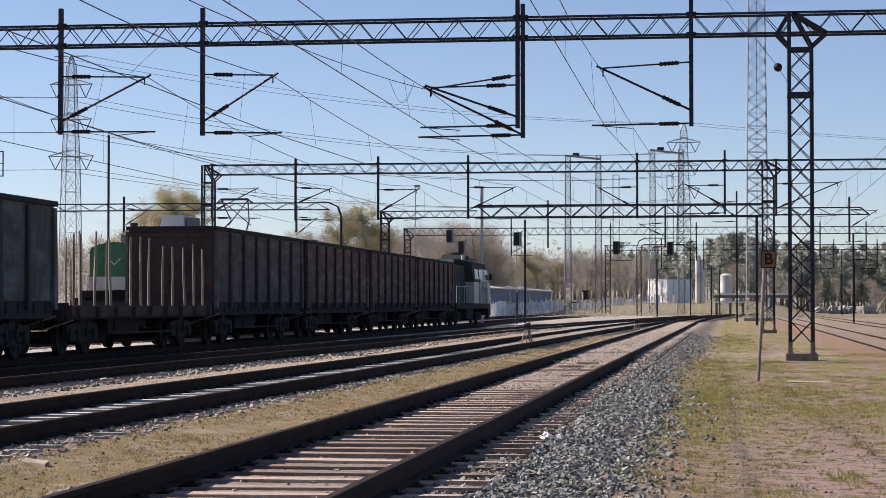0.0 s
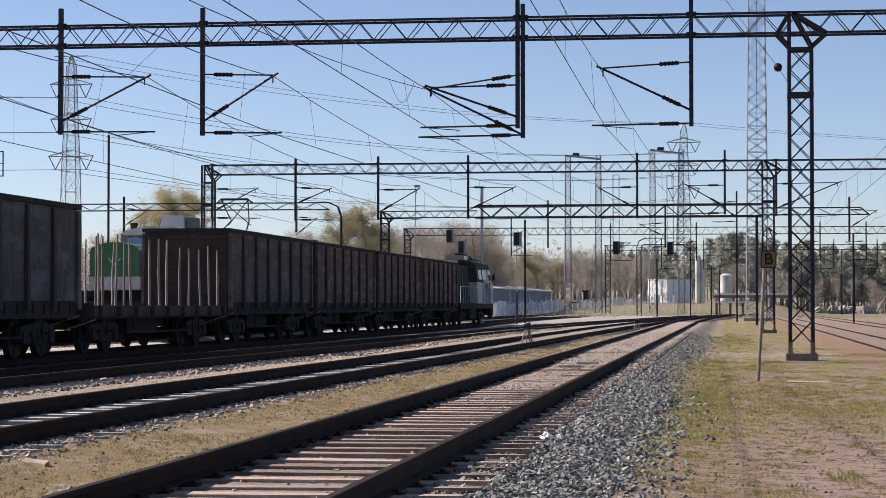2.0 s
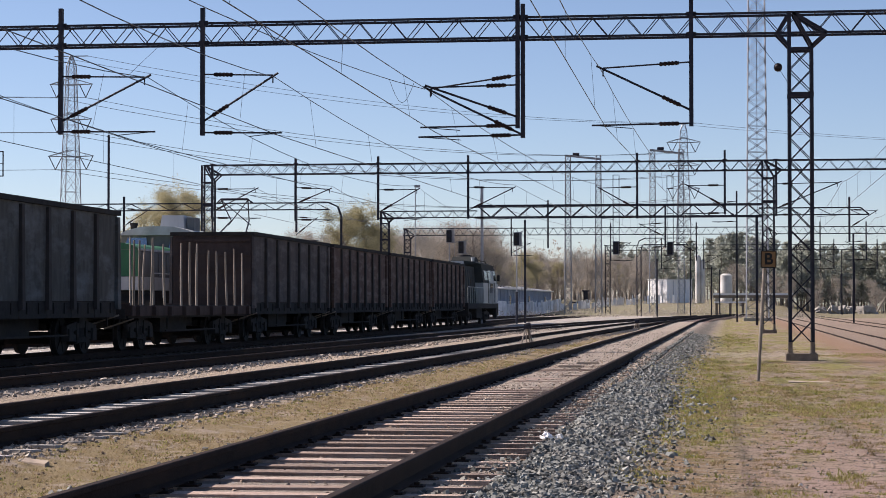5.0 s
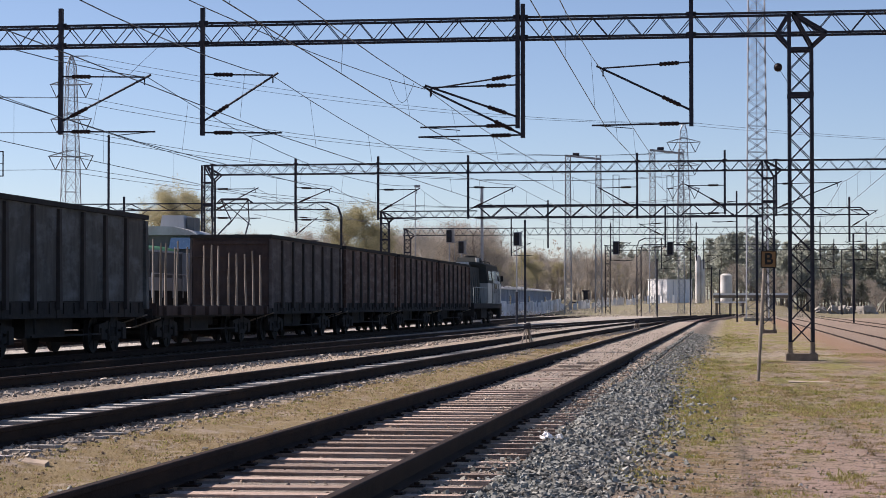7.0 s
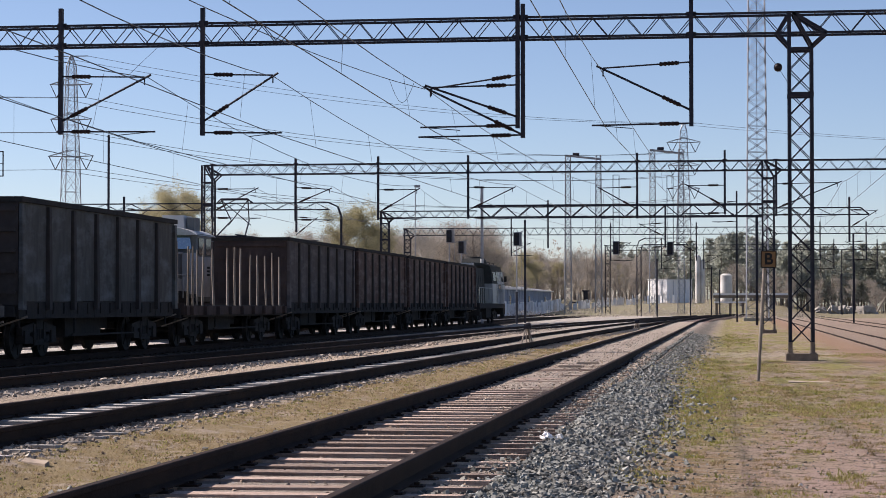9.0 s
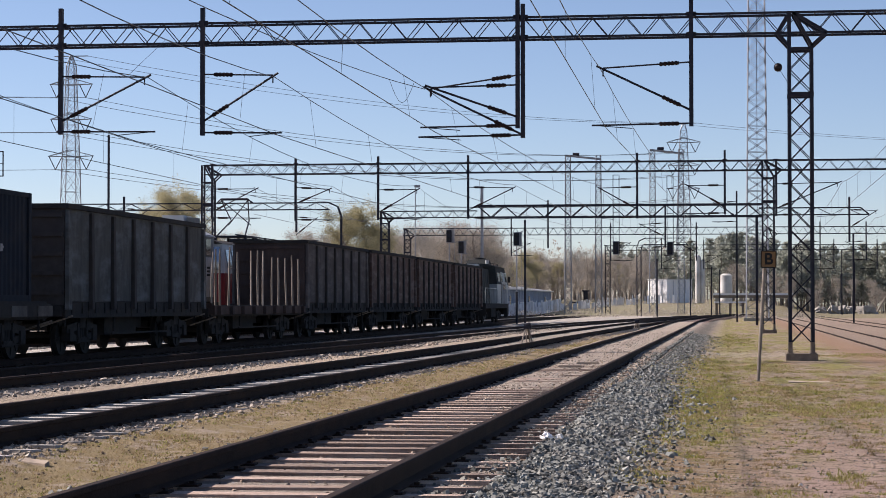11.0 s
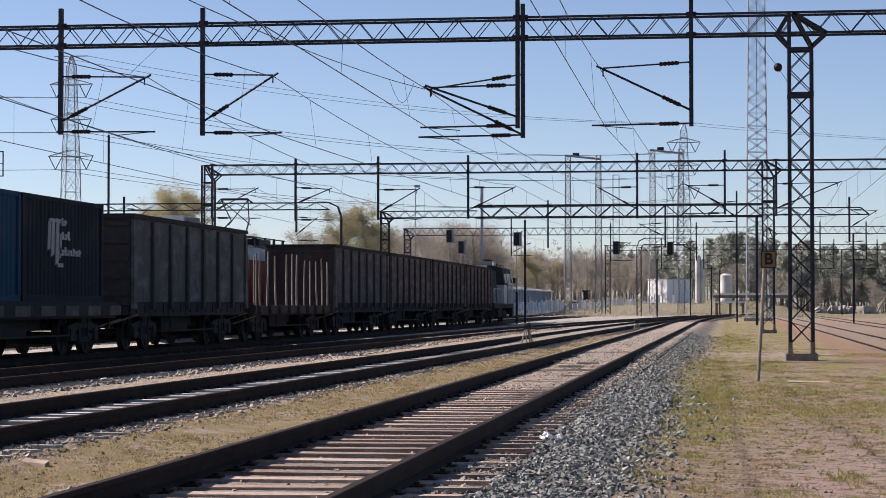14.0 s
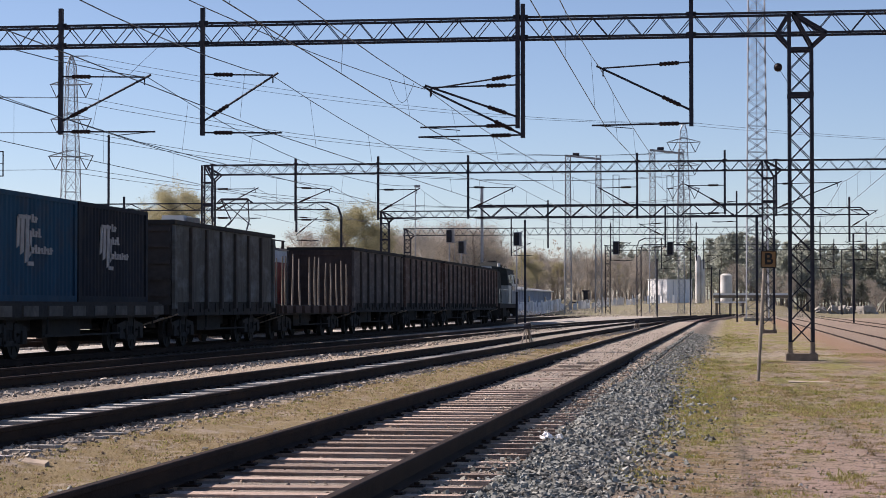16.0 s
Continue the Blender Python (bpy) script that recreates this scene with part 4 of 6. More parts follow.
def pylon(x, y, base, top, arms, label, wide):
    root = thing("power_pylon", label, "pylon", group="power pylons")
    lv = levels_between(base, base + (top - base) * .55, wide * 1.3, wide * .95, 7) + levels_between(base + (top - base) * .55, top - 1.5, wide * .95, wide * .5, 9)[1:] + [(top, wide * .15)]
    part("lattice_body", tapered_lattice(Geo(), x, y, lv, .11, .045), M_STEEL_GALV, root)
    part("top_bar", Geo().bar((x - 2.6, y, top), (x + 2.6, y, top), .14), M_STEEL_GALV, root)
    hooks = []
    for z, reach in arms:
        g = Geo()
        for s in (-1, 1):
            for dy in (-wide * .6, wide * .6):
                g.bar((x, y + dy, z + .9), (x + s * reach, y, z), .1)
                g.bar((x, y + dy, z - .1), (x + s * reach, y, z), .1)
            for k in (.35, .65):
                g.bar((x + s * reach * k, y, z + .9 * (1 - k)), (x + s * reach * k, y, z - .1), .06)
        part("cross_arm", g, M_STEEL_GALV, root)
        for s in (-1, 1):
            g = Geo()
            low = (x + s * reach * .68, y, z - 2.0)
            g.tube((x + s * reach * .97, y, z), low, .07, sides=6)
            g.tube((x + s * reach * .38, y, z), low, .07, sides=6)
            part("insulator_string", g, M_INSUL, root)
            hooks.append(low)
    ARMS.append(hooks)
    return root


def sag_wire(p, q, sag, r, n=14):
    p, q = Vector(p), Vector(q)
    return Geo().wire([p.lerp(q, i / n) - Vector((0, 0, 4 * sag * (i / n) * (1 - i / n))) for i in range(n + 1)], r)


def power_line():
    pylon(-97.2, 300, 0, 38.3, [(34.1, 3.3), (28.9, 3.2), (23.4, 3.5)], "tall grey lattice pylon with three cross arms", 1.15)
    pylon(-9.3, 420, 2, 37.6, [(33.8, 3.4), (29.2, 3.2), (24.5, 3.2)], "tall grey lattice pylon standing behind the substation", 1.3)
    left = [(-260, 190, 36.0), (-250, 190, 36.0), (-260, 190, 30.5), (-250, 190, 30.5), (-260, 190, 25.0), (-250, 190, 25.0)]
    root = thing("power_line", "thin grey power conductors between the pylons", "overhead wire")
    for a, b, c in zip(left, ARMS[0], ARMS[1]):
        part("conductor", sag_wire(a, b, 3.0, .035), M_WIRE, root)
        part("conductor", sag_wire(b, c, 3.5, .035), M_WIRE, root)
    for dx in (-2.5, 2.5):
        part("conductor", sag_wire((-97.2 + dx, 300, 38.3), (-9.3 + dx, 420, 37.6), 2.5, .03), M_WIRE, root)
        part("conductor", sag_wire((-9.3 + dx, 420, 37.6), (120 + dx, 470, 37.0), 2.5, .03), M_WIRE, root)


def tall_mast():
    root = thing("lattice_tower", "very tall slender grey lattice tower", "tower")
    part("lattice_body", tapered_lattice(Geo(), 2.35, 190, levels_between(-.2, 42, 1.0, .6, 36), .09, .042), M_STEEL_GALV, root)
    part("footing", Geo().box(1.1, 3.6, 188.8, 191.2, -.5, .1), M_CONCRETE, root)
    part("cable_ladder", Geo().box(2.32, 2.38, 189.5, 189.55, 0, 42), M_STEEL_GALV, root)


def floodlight_portal(x0, x1, y, z, label):
    root = thing("lattice_portal", label, "mast", group="grey lattice portals")
    for x in (x0, x1):
        part("lattice_leg", tapered_lattice(Geo(), x, y, levels_between(0.2, z, .42, .3, 26), .07, .035), M_STEEL_GALV, root)
    g = Geo()
    g.bar((x0 - .3, y, z), (x1 + .3, y, z - .5), .3, .24)
    part("boom", g, M_STEEL_GALV, root)
    g = Geo()
    g.tube((x0 + .6, y, z + .15), (x0 + 1.4, y, z + .1), .2, .24, 10)
    part("floodlight", g, M_STEEL_DARK, root)


# ---- small yard portals, masts and signals ----
def yard_portal(x0, x1, y, z, round_left, round_right, up=.5, slim=False):
    """A slim portal whose beam bends over into its leg."""
    root = thing("yard_portal", "slim dark steel portal over side tracks", "gantry", group="slim yard portals")
    g = Geo()
    a0 = x0 + (.9 if round_left else 0)
    a1 = x1 - (.9 if round_right else 0)
    truss(g, (a0, y, z - up), (a1, y, z - up), up, .4, 1.0, .07, .03)
    part("beam", g, M_STEEL_DARK, root)
    for x, s, on in ((x0, 1, round_left), (x1, -1, round_right)):
        if not on:
            continue
        g = Geo()
        for dy in (0, .4):
            g.wire([(x, y + dy, -.2), (x, y + dy, z - 1.0), (x + s * .25, y + dy, z - .3), (x + s * .9, y + dy, z)], .055, 5)
            if slim:
                continue
            g.wire([(x + s * .45, y + dy, -.2), (x + s * .45, y + dy, z - 1.3), (x + s * .6, y + dy, z - .75), (x + s * .95, y + dy, z - up)], .055, 5)
            for k in range(10):
                zz = .2 + k * (z - 1.6) / 10
                g.bar((x, y + dy, zz), (x + s * .45, y + dy, zz + .6), .03)
        part("leg", g, M_STEEL_DARK, root)
    return root


def arm_mast(x, y, z0, z1, reach=0, label="thin dark steel mast", mat=None):
    root = thing("line_mast", label, "mast", group="line masts")
    part("pole", Geo().box(x - .07, x + .07, y - .07, y + .07, z0, z1), mat or M_STEEL_DARK, root)
    if reach:
        cantilever(root, x, y - .1, z1 - .9, z1 - 2.2, z1 - 2.6, reach, z1 - 1.0)
    return root


def signal(x, y, top, label, hanging=False, foot=-.1):
    root = thing("railway_signal", label, "railway signal", group="railway signals")
    if hanging:
        g = Geo()
        for dx in (-.22, .22):
            g.bar((x + dx, y, foot), (x + dx, y, top), .05)
        for k in range(4):
            z = top - .9 * k
            g.bar((x - .22, y, z), (x + .22, y, z), .04)
        part("hanger", g, M_STEEL_DARK, root)
        hz = foot
    else:
        part("post", Geo().tube((x, y, 2.2), (x, y, top - .9), .055), M_STEEL_GALV, root, "pale grey post")
        part("post_foot", Geo().tube((x, y, foot), (x, y, 2.2), .085), M_STEEL_DARK, root)
        g = Geo()
        g.bar((x + .35, y + .1, 2.3), (x + .35, y + .1, top), .03)
        g.bar((x, y + .1, top - 1.0), (x + .45, y + .1, top - 1.0), .04)
        g.bar((x + .3, y + .1, top), (x + .45, y + .1, top), .04)
        part("ladder", g, M_STEEL_GALV, root)
        hz = top - 1.0
    part("signal_head", Geo().box(x - .2, x + .18, y - .22, y - .05, hz, hz + .9), M_STEEL_DARK, root, "black signal head")
    part("back_board", Geo().box(x - .23, x + (.2 if hanging else .34), y - .05, y - .02, hz - .04, hz + .95), M_STEEL_GALV, root)
    for k in (.25, .7):
        g = Geo()
        g.tube((x - .03, y - .36, hz + k), (x - .03, y - .2, hz + k), .13, .11, 10)
        part("lens_hood", g, M_UNDER, root)
    return root


def trestle(x, y, h, label):
    z = ground_height(x, y) - .02
    root = thing("trestle_stand", label, "stand", group="trestle stands")
    for dx, dy in ((-.2, -.14), (.2, -.14), (-.07, .2), (.08, .2)):
        part("leg", Geo().bar((x + dx, y + dy, z), (x + dx * .15, y + dy * .15, z + h), .035), M_STAKE, root)
    g = Geo()
    g.box(x - .12, x + .12, y - .07, y + .07, z + h - .06, z + h + .03)
    g.tube((x - .1, y, z + h + .02), (x + .1, y, z + h + .1), .07, .05, 8)
    part("head_block", g, M_STEEL_DARK, root)


def letter_sign():
    root = thing("letter_sign", "brownish yellow letter board on a leaning pale pole", "sign")
    part("pole", Geo().tube((.49, 40.3, -.4), (.64, 40.3, 2.12), .035, sides=10), M_STAKE, root, "leaning pale pole")
    g = Geo()
    g.hexa([(.57, 40.2, 1.99), (.84, 40.2, 1.985), (.84, 40.23, 1.985), (.57, 40.23, 1.99), (.575, 40.2, 2.29), (.845, 40.2, 2.285), (.845, 40.23, 2.285), (.575, 40.23, 2.29)])
    part("board", g, M_SIGN, root, "brownish yellow board")
    g = Geo()
    for a, b in (((.565, 1.985), (.85, 1.98)), ((.57, 2.295), (.855, 2.29)), ((.567, 1.985), (.572, 2.295)), ((.845, 1.98), (.85, 2.29))):
        g.bar((a[0], 40.19, a[1]), (b[0], 40.19, b[1]), .018)
    part("board_edge", g, M_UNDER, root)
    txt = bpy.data.curves.new("letter", "FONT")
    txt.body, txt.size, txt.extrude, txt.align_x, txt.align_y = "B", .30, .002, "CENTER", "CENTER"
    txt.offset = .008
    txt.materials.append(M_UNDER)
    ob = new("letter", txt)
    ob.parent = root
    ob.matrix_basis = pose(.708, 40.192, 2.135, 90, 0, 0)
    dg = bpy.context.evaluated_depsgraph_get()
    me = bpy.data.meshes.new_from_object(ob.evaluated_get(dg))
    bpy.data.objects.remove(ob)
    me.name = "letter"
    ob = part("letter", me, None, root, "black letter B")
    ob.matrix_basis = pose(.708, 40.192, 2.135, 90, 0, 0)


M_SIGN = surface("aged_orange_board", (0.34, 0.20, 0.09), (0.26, 0.15, 0.07), 10, 0.7, 0, 0.1, (0.2, 0.12, 0.07), 3.0)


# ---- buildings and fence in the distance ----
M_SHED = surface("blue_grey_cladding", (0.26, 0.30, 0.37), (0.21, 0.25, 0.31), 1.5, 0.7, 0, 0.1, (0.17, 0.19, 0.23), 0.3, 0.6, (1.0, 1.0, 0.2))
M_SHEDROOF = surface("pale_sheet_roof", (0.55, 0.55, 0.54), (0.45, 0.45, 0.44), 1.5, 0.5, 0.1, 0.1, (0.36, 0.35, 0.33), 0.3)
M_WHITE = surface("white_cladding", (0.78, 0.78, 0.78), (0.70, 0.70, 0.70), 1.0, 0.6, 0, 0.1, (0.6, 0.6, 0.58), 0.3)
M_BEIGE = surface("beige_tank_paint", (0.60, 0.59, 0.56), (0.5, 0.49, 0.46), 1.0, 0.6, 0, 0.1, (0.34, 0.30, 0.26), 0.4)
M_PICKET = surface("pale_fence_concrete", (0.82, 0.82, 0.82), (0.65, 0.65, 0.65), 1.0, 0.85, 0, 0.2, (0.5, 0.5, 0.5), 0.5, vary=0.3)


def shed():
    root = thing("shed", "long low blue-grey shed with pale sheet roof", "building")
    a, b = Vector((-27.0, 226, 0)), Vector((-25.6, 300, 0))
    n = Vector((-1, .02, 0)) * 9
    z0, e, r = -.3, 3.15, 3.75
    part("wall", Geo().hexa([a + Vector((0, 0, z0)), b + Vector((0, 0, z0)), b + n + Vector((0, 0, z0)), a + n + Vector((0, 0, z0)), a + Vector((0, 0, e)), b + Vector((0, 0, e)), b + n + Vector((0, 0, e)), a + n + Vector((0, 0, e))]), M_SHED, root)
    g = Geo()
    o, up = Vector((.35, 0, 0)), Vector((0, 0, .14))
    p = [a + o + Vector((0, -.4, e - .06)), b + o + Vector((0, .4, e - .06)), b + n / 2 + Vector((0, .4, r)), a + n / 2 + Vector((0, -.4, r))]
    g.hexa(p + [q + up for q in p])
    p = [a + n / 2 + Vector((0, -.4, r)), b + n / 2 + Vector((0, .4, r)), b + n - o + Vector((0, .4, e - .06)), a + n - o + Vector((0, -.4, e - .06))]
    g.hexa(p + [q + up for q in p])
    part("roof", g, M_SHEDROOF, root, "pale sheet roof")
    for k in (.1, .35, .62, .88):
        c = a.lerp(b, k)
        part("window", Geo().box(c.x - .02, c.x + .05, c.y - .8, c.y + .8, 1.2, 2.4), M_BLUEGLASS, root)
    for k in range(24):
        c = a.lerp(b, (k + .5) / 24)
        part("wall_seam", Geo().box(c.x - .02, c.x + .035, c.y - .06, c.y + .06, z0, e - .1), M_SHED, root)


def white_substation():
    root = thing("substation_building", "boxy white substation building with grey side", "building", pose(-9.83, 326, 1.0, 0, 0, 42))
    # local -x face is the sunlit long side, local -y face looks across the yard
    part("main_block", Geo().box(0, 5.0, 0, 4.6, 0, 4.2), M_WHITE, root, "bright white cladding")
    part("roof_edge", Geo().box(-.1, 5.1, -.1, 4.7, 4.2, 4.34), M_SHEDROOF, root)
    for k in range(1, 4):
        part("panel_seam", Geo().box(-.03, 0, k * 1.15 - .03, k * 1.15 + .03, .1, 4.1), M_SHED, root)
        part("panel_seam", Geo().box(k * 1.25 - .03, k * 1.25 + .03, -.03, 0, .1, 4.1), M_SHED, root)
    part("side_door", Geo().box(2.9, 3.9, -.05, -.02, 0, 2.1), M_WHITE, root)


def silos():
    for x, r, top in ((-5.2, .42, 8.9), (-4.45, .34, 8.2)):
        root = thing("silo", "slender pale steel silo", "silo", group="slender silos")
        part("shell", Geo().tube((x, 335, .8), (x, 335, top), r, sides=14), M_BEIGE, root)
        part("cap", Geo().tube((x, 335, top), (x, 335, top + .3), r, r * .3, 14), M_STEEL_GALV, root)
        part("ladder", Geo().box(x + r, x + r + .06, 334.8, 334.9, 1, top), M_STEEL_GALV, root)
    root = thing("storage_tank", "beige round storage tank", "tank")
    part("shell", Geo().tube((-.75, 332, .6), (-.75, 332, 5.9), .95, sides=20), M_BEIGE, root)
    part("roof", Geo().tube((-.75, 332, 5.9), (-.75, 332, 6.2), 1.0, .5, 20), M_BEIGE, root)
    root = thing("road_bridge", "low pale concrete road bridge across the yard end", "bridge")
    part("parapet", Geo().box(-2.6, 9.0, 310, 310.3, 2.7, 3.0), M_WHITE, root, "pale parapet")
    part("girder", Geo().box(-2.6, 9.0, 310.1, 313, 2.3, 2.7), M_FOOTING, root)
    for x in (-2.0, 1.5, 6.0, 8.6):
        part("pier", Geo().box(x - .3, x + .3, 310.4, 312.6, -.3, 2.3), M_CONCRETE, root)
    root = thing("loading_platform", "low loading platform with a pale slab on piers", "platform")
    part("deck", Geo().box(-2.0, 1.7, 250, 254, 1.5, 1.68), M_WHITE, root, "pale edge slab")
    for x in (-1.7, -.1, 1.4):
        part("pier", Geo().box(x - .15, x + .15, 250.4, 253.6, -.3, 1.5), M_FOOTING, root)


def fence():
    root = thing("fence", "pale concrete post fence with sheet panels", "fence")
    rnd = random.Random(5)
    route = [(-26.3, 212), (-21.8, 272), (-14.6, 312), (-8, 318)]
    seg = 0
    for (xa, ya), (xb, yb) in zip(route, route[1:]):
        n = int(math.hypot(xb - xa, yb - ya) / (.8 if seg == 0 else .5))
        for i in range(n):
            k = i / n
            x, y = xa + (xb - xa) * k, ya + (yb - ya) * k
            z = ground_height(x, y)
            if rnd.random() < (.08 if seg == 0 else .12):
                continue
            h = rnd.uniform(1.3, 1.75) if seg == 0 and rnd.random() < .8 else rnd.uniform(.5, 1.3)
            w = rnd.choice((.06, .09, .14, .2))
            if seg == 0 and rnd.random() < .3:
                part("fence_panel", Geo().box(x - .05, x + .05, y - .05, y + .95, z - .1, z + h * .9), M_PICKET, root)
            dx = rnd.uniform(-1.2, 1.2) if seg else 0
            part("fence_post", Geo().box(x + dx - w, x + dx + w, y - .06, y + .06, z - .2, z + h), M_PICKET, root)
        seg += 1


# ---- trees ----
def leaf_material(name, c1, c2):
    m = surface(name, c1, c2, 1.5, 0.7, 0, 0, vary=0.35, island=True)
    nt = m.node_tree
    bsdf, out = nt.nodes["Principled BSDF"], nt.nodes["Material Output"]
    tr, mix = nt.nodes.new("ShaderNodeBsdfTranslucent"), nt.nodes.new("ShaderNodeMixShader")
    src = bsdf.inputs["Base Color"].links[0].from_socket
    nt.links.new(src, tr.inputs["Color"])
    mix.inputs[0].default_value = 0.4
    nt.links.new(bsdf.outputs[0], mix.inputs[1])
    nt.links.new(tr.outputs[0], mix.inputs[2])
    nt.links.new(mix.outputs[0], out.inputs["Surface"])
    return m


# no haze volume: leaf, twig and needle colours are lightened to imitate haze
M_LEAF = leaf_material("hazed_young_spring_leaves", (0.38, 0.345, 0.205), (0.27, 0.245, 0.145))
M_BUD = leaf_material("hazed_brown_buds_and_twigs", (0.40, 0.36, 0.305), (0.29, 0.255, 0.215))
M_NEEDLE = leaf_material("hazed_pine_needles", (0.38, 0.40, 0.34), (0.27, 0.285, 0.24))
M_BARK = surface("grey_brown_bark", (0.25, 0.215, 0.185), (0.16, 0.135, 0.115), 5, 0.9, 0, 0.5, (0.3, 0.28, 0.25), 0.8)
M_BIRCH = surface("pale_birch_bark", (0.42, 0.40, 0.37), (0.3, 0.28, 0.26), 4, 0.85, 0, 0.3, (0.1, 0.09, 0.08), 2.0)


def leaf_quad(g, c, size, rnd):
    a = Vector((rnd.uniform(-1, 1), rnd.uniform(-1, 1), rnd.uniform(-1, 1))).normalized() * size
    b = a.orthogonal().normalized() * size * rnd.uniform(.5, .9)
    n = len(g.v)
    g.v += [tuple(c - a), tuple(c + b), tuple(c + a), tuple(c - b)]
    g.f.append((n, n + 1, n + 2, n + 3))


def broadleaf(name, label, seed, h, spread, leaves, size, mat, bark, bare=False):
    rnd = random.Random(seed)
    root = thing(name, label, "tree", group="trees beyond the yard")
    wood, crown = Geo(), Geo()
    stems = 1 if rnd.random() < .6 else 2
    tips = []
    for st in range(stems):
        p = Vector((0.15 * st, 0, -.3))
        pts = [p]
        for k in range(6):
            p = p + Vector((rnd.uniform(-.3, .3) + st * .25, rnd.uniform(-.3, .3), h * .9 / 6))
            pts.append(p)
        for k in range(6):
            r = .02 * h * (1 - k / 6.6)
            wood.tube(pts[k], pts[k + 1], r, .02 * h * (1 - (k + 1) / 6.6), 6)
        for b in range(26 if stems == 1 else 15):
            k = rnd.uniform(1.4, 5.6)
            o = pts[int(k)].lerp(pts[int(k) + 1], k - int(k))
            a = rnd.uniform(0, 6.3)
            ln = spread * (1.15 - .14 * k) * rnd.uniform(.6, 1.1)
            mid = o + Vector((math.cos(a) * ln * .55, math.sin(a) * ln * .55, ln * rnd.uniform(.25, .6)))
            end = mid + Vector((math.cos(a + .3) * ln * .45, math.sin(a + .3) * ln * .45, ln * rnd.uniform(.2, .6)))
            wood.tube(o, mid, .055, .035, 4)
            wood.tube(mid, end, .035, .012, 4)
            for s in range(5 if not bare else 7):
                q = mid.lerp(end, rnd.random())
                e = q + Vector((rnd.uniform(-1, 1), rnd.uniform(-1, 1), rnd.uniform(0, 1.1))) * ln * .35
                wood.tube(q, e, .018, .006, 3)
                tips.append((q, e))
        tips.append((pts[5], pts[6]))
        tips.append((pts[6], pts[6] + Vector((rnd.uniform(-.3, .3), 0, h * .1))))
    for i in range(leaves):
        q, e = tips[rnd.randrange(len(tips))]
        c = q.lerp(e, rnd.uniform(.2, 1.15)) + Vector((rnd.gauss(0, .34), rnd.gauss(0, .34), rnd.gauss(0, .3)))
        leaf_quad(crown, c, size * rnd.uniform(.6, 1.3), rnd)
    part("trunk", wood, bark, root)
    part("crown", crown, mat, root)
    return root


def pine(seed, h, label):
    rnd = random.Random(seed)
    root = thing("pine_tree", label, "tree", group="trees beyond the yard")
    wood, crown = Geo(), Geo()
    top = Vector((rnd.uniform(-.3, .3), rnd.uniform(-.3, .3), h))
    wood.tube((0, 0, -.5), top, .16, .04, 6)
    k = .22
    while k < 1.0:
        c = Vector((0, 0, 0)).lerp(top, k)
        ln = (1.05 - k) * h * .24 + .35
        for b in range(5):
            a = rnd.uniform(0, 6.3)
            e = c + Vector((math.cos(a) * ln, math.sin(a) * ln, rnd.uniform(-.1, .5)))
            wood.tube(c, e, .04, .01, 3)
            for i in range(26):
                p = c.lerp(e, rnd.uniform(.25, 1.08)) + Vector((rnd.gauss(0, .22), rnd.gauss(0, .22), rnd.gauss(.05, .16)))
                leaf_quad(crown, p, rnd.uniform(.10, .25), rnd)
        k += rnd.uniform(.05, .085)
    for i in range(30):
        leaf_quad(crown, top + Vector((rnd.gauss(0, .15), rnd.gauss(0, .15), rnd.uniform(-.6, .25))), .2, rnd)
    part("trunk", wood, M_BARK, root)
    part("crown", crown, M_NEEDLE, root)
    return root


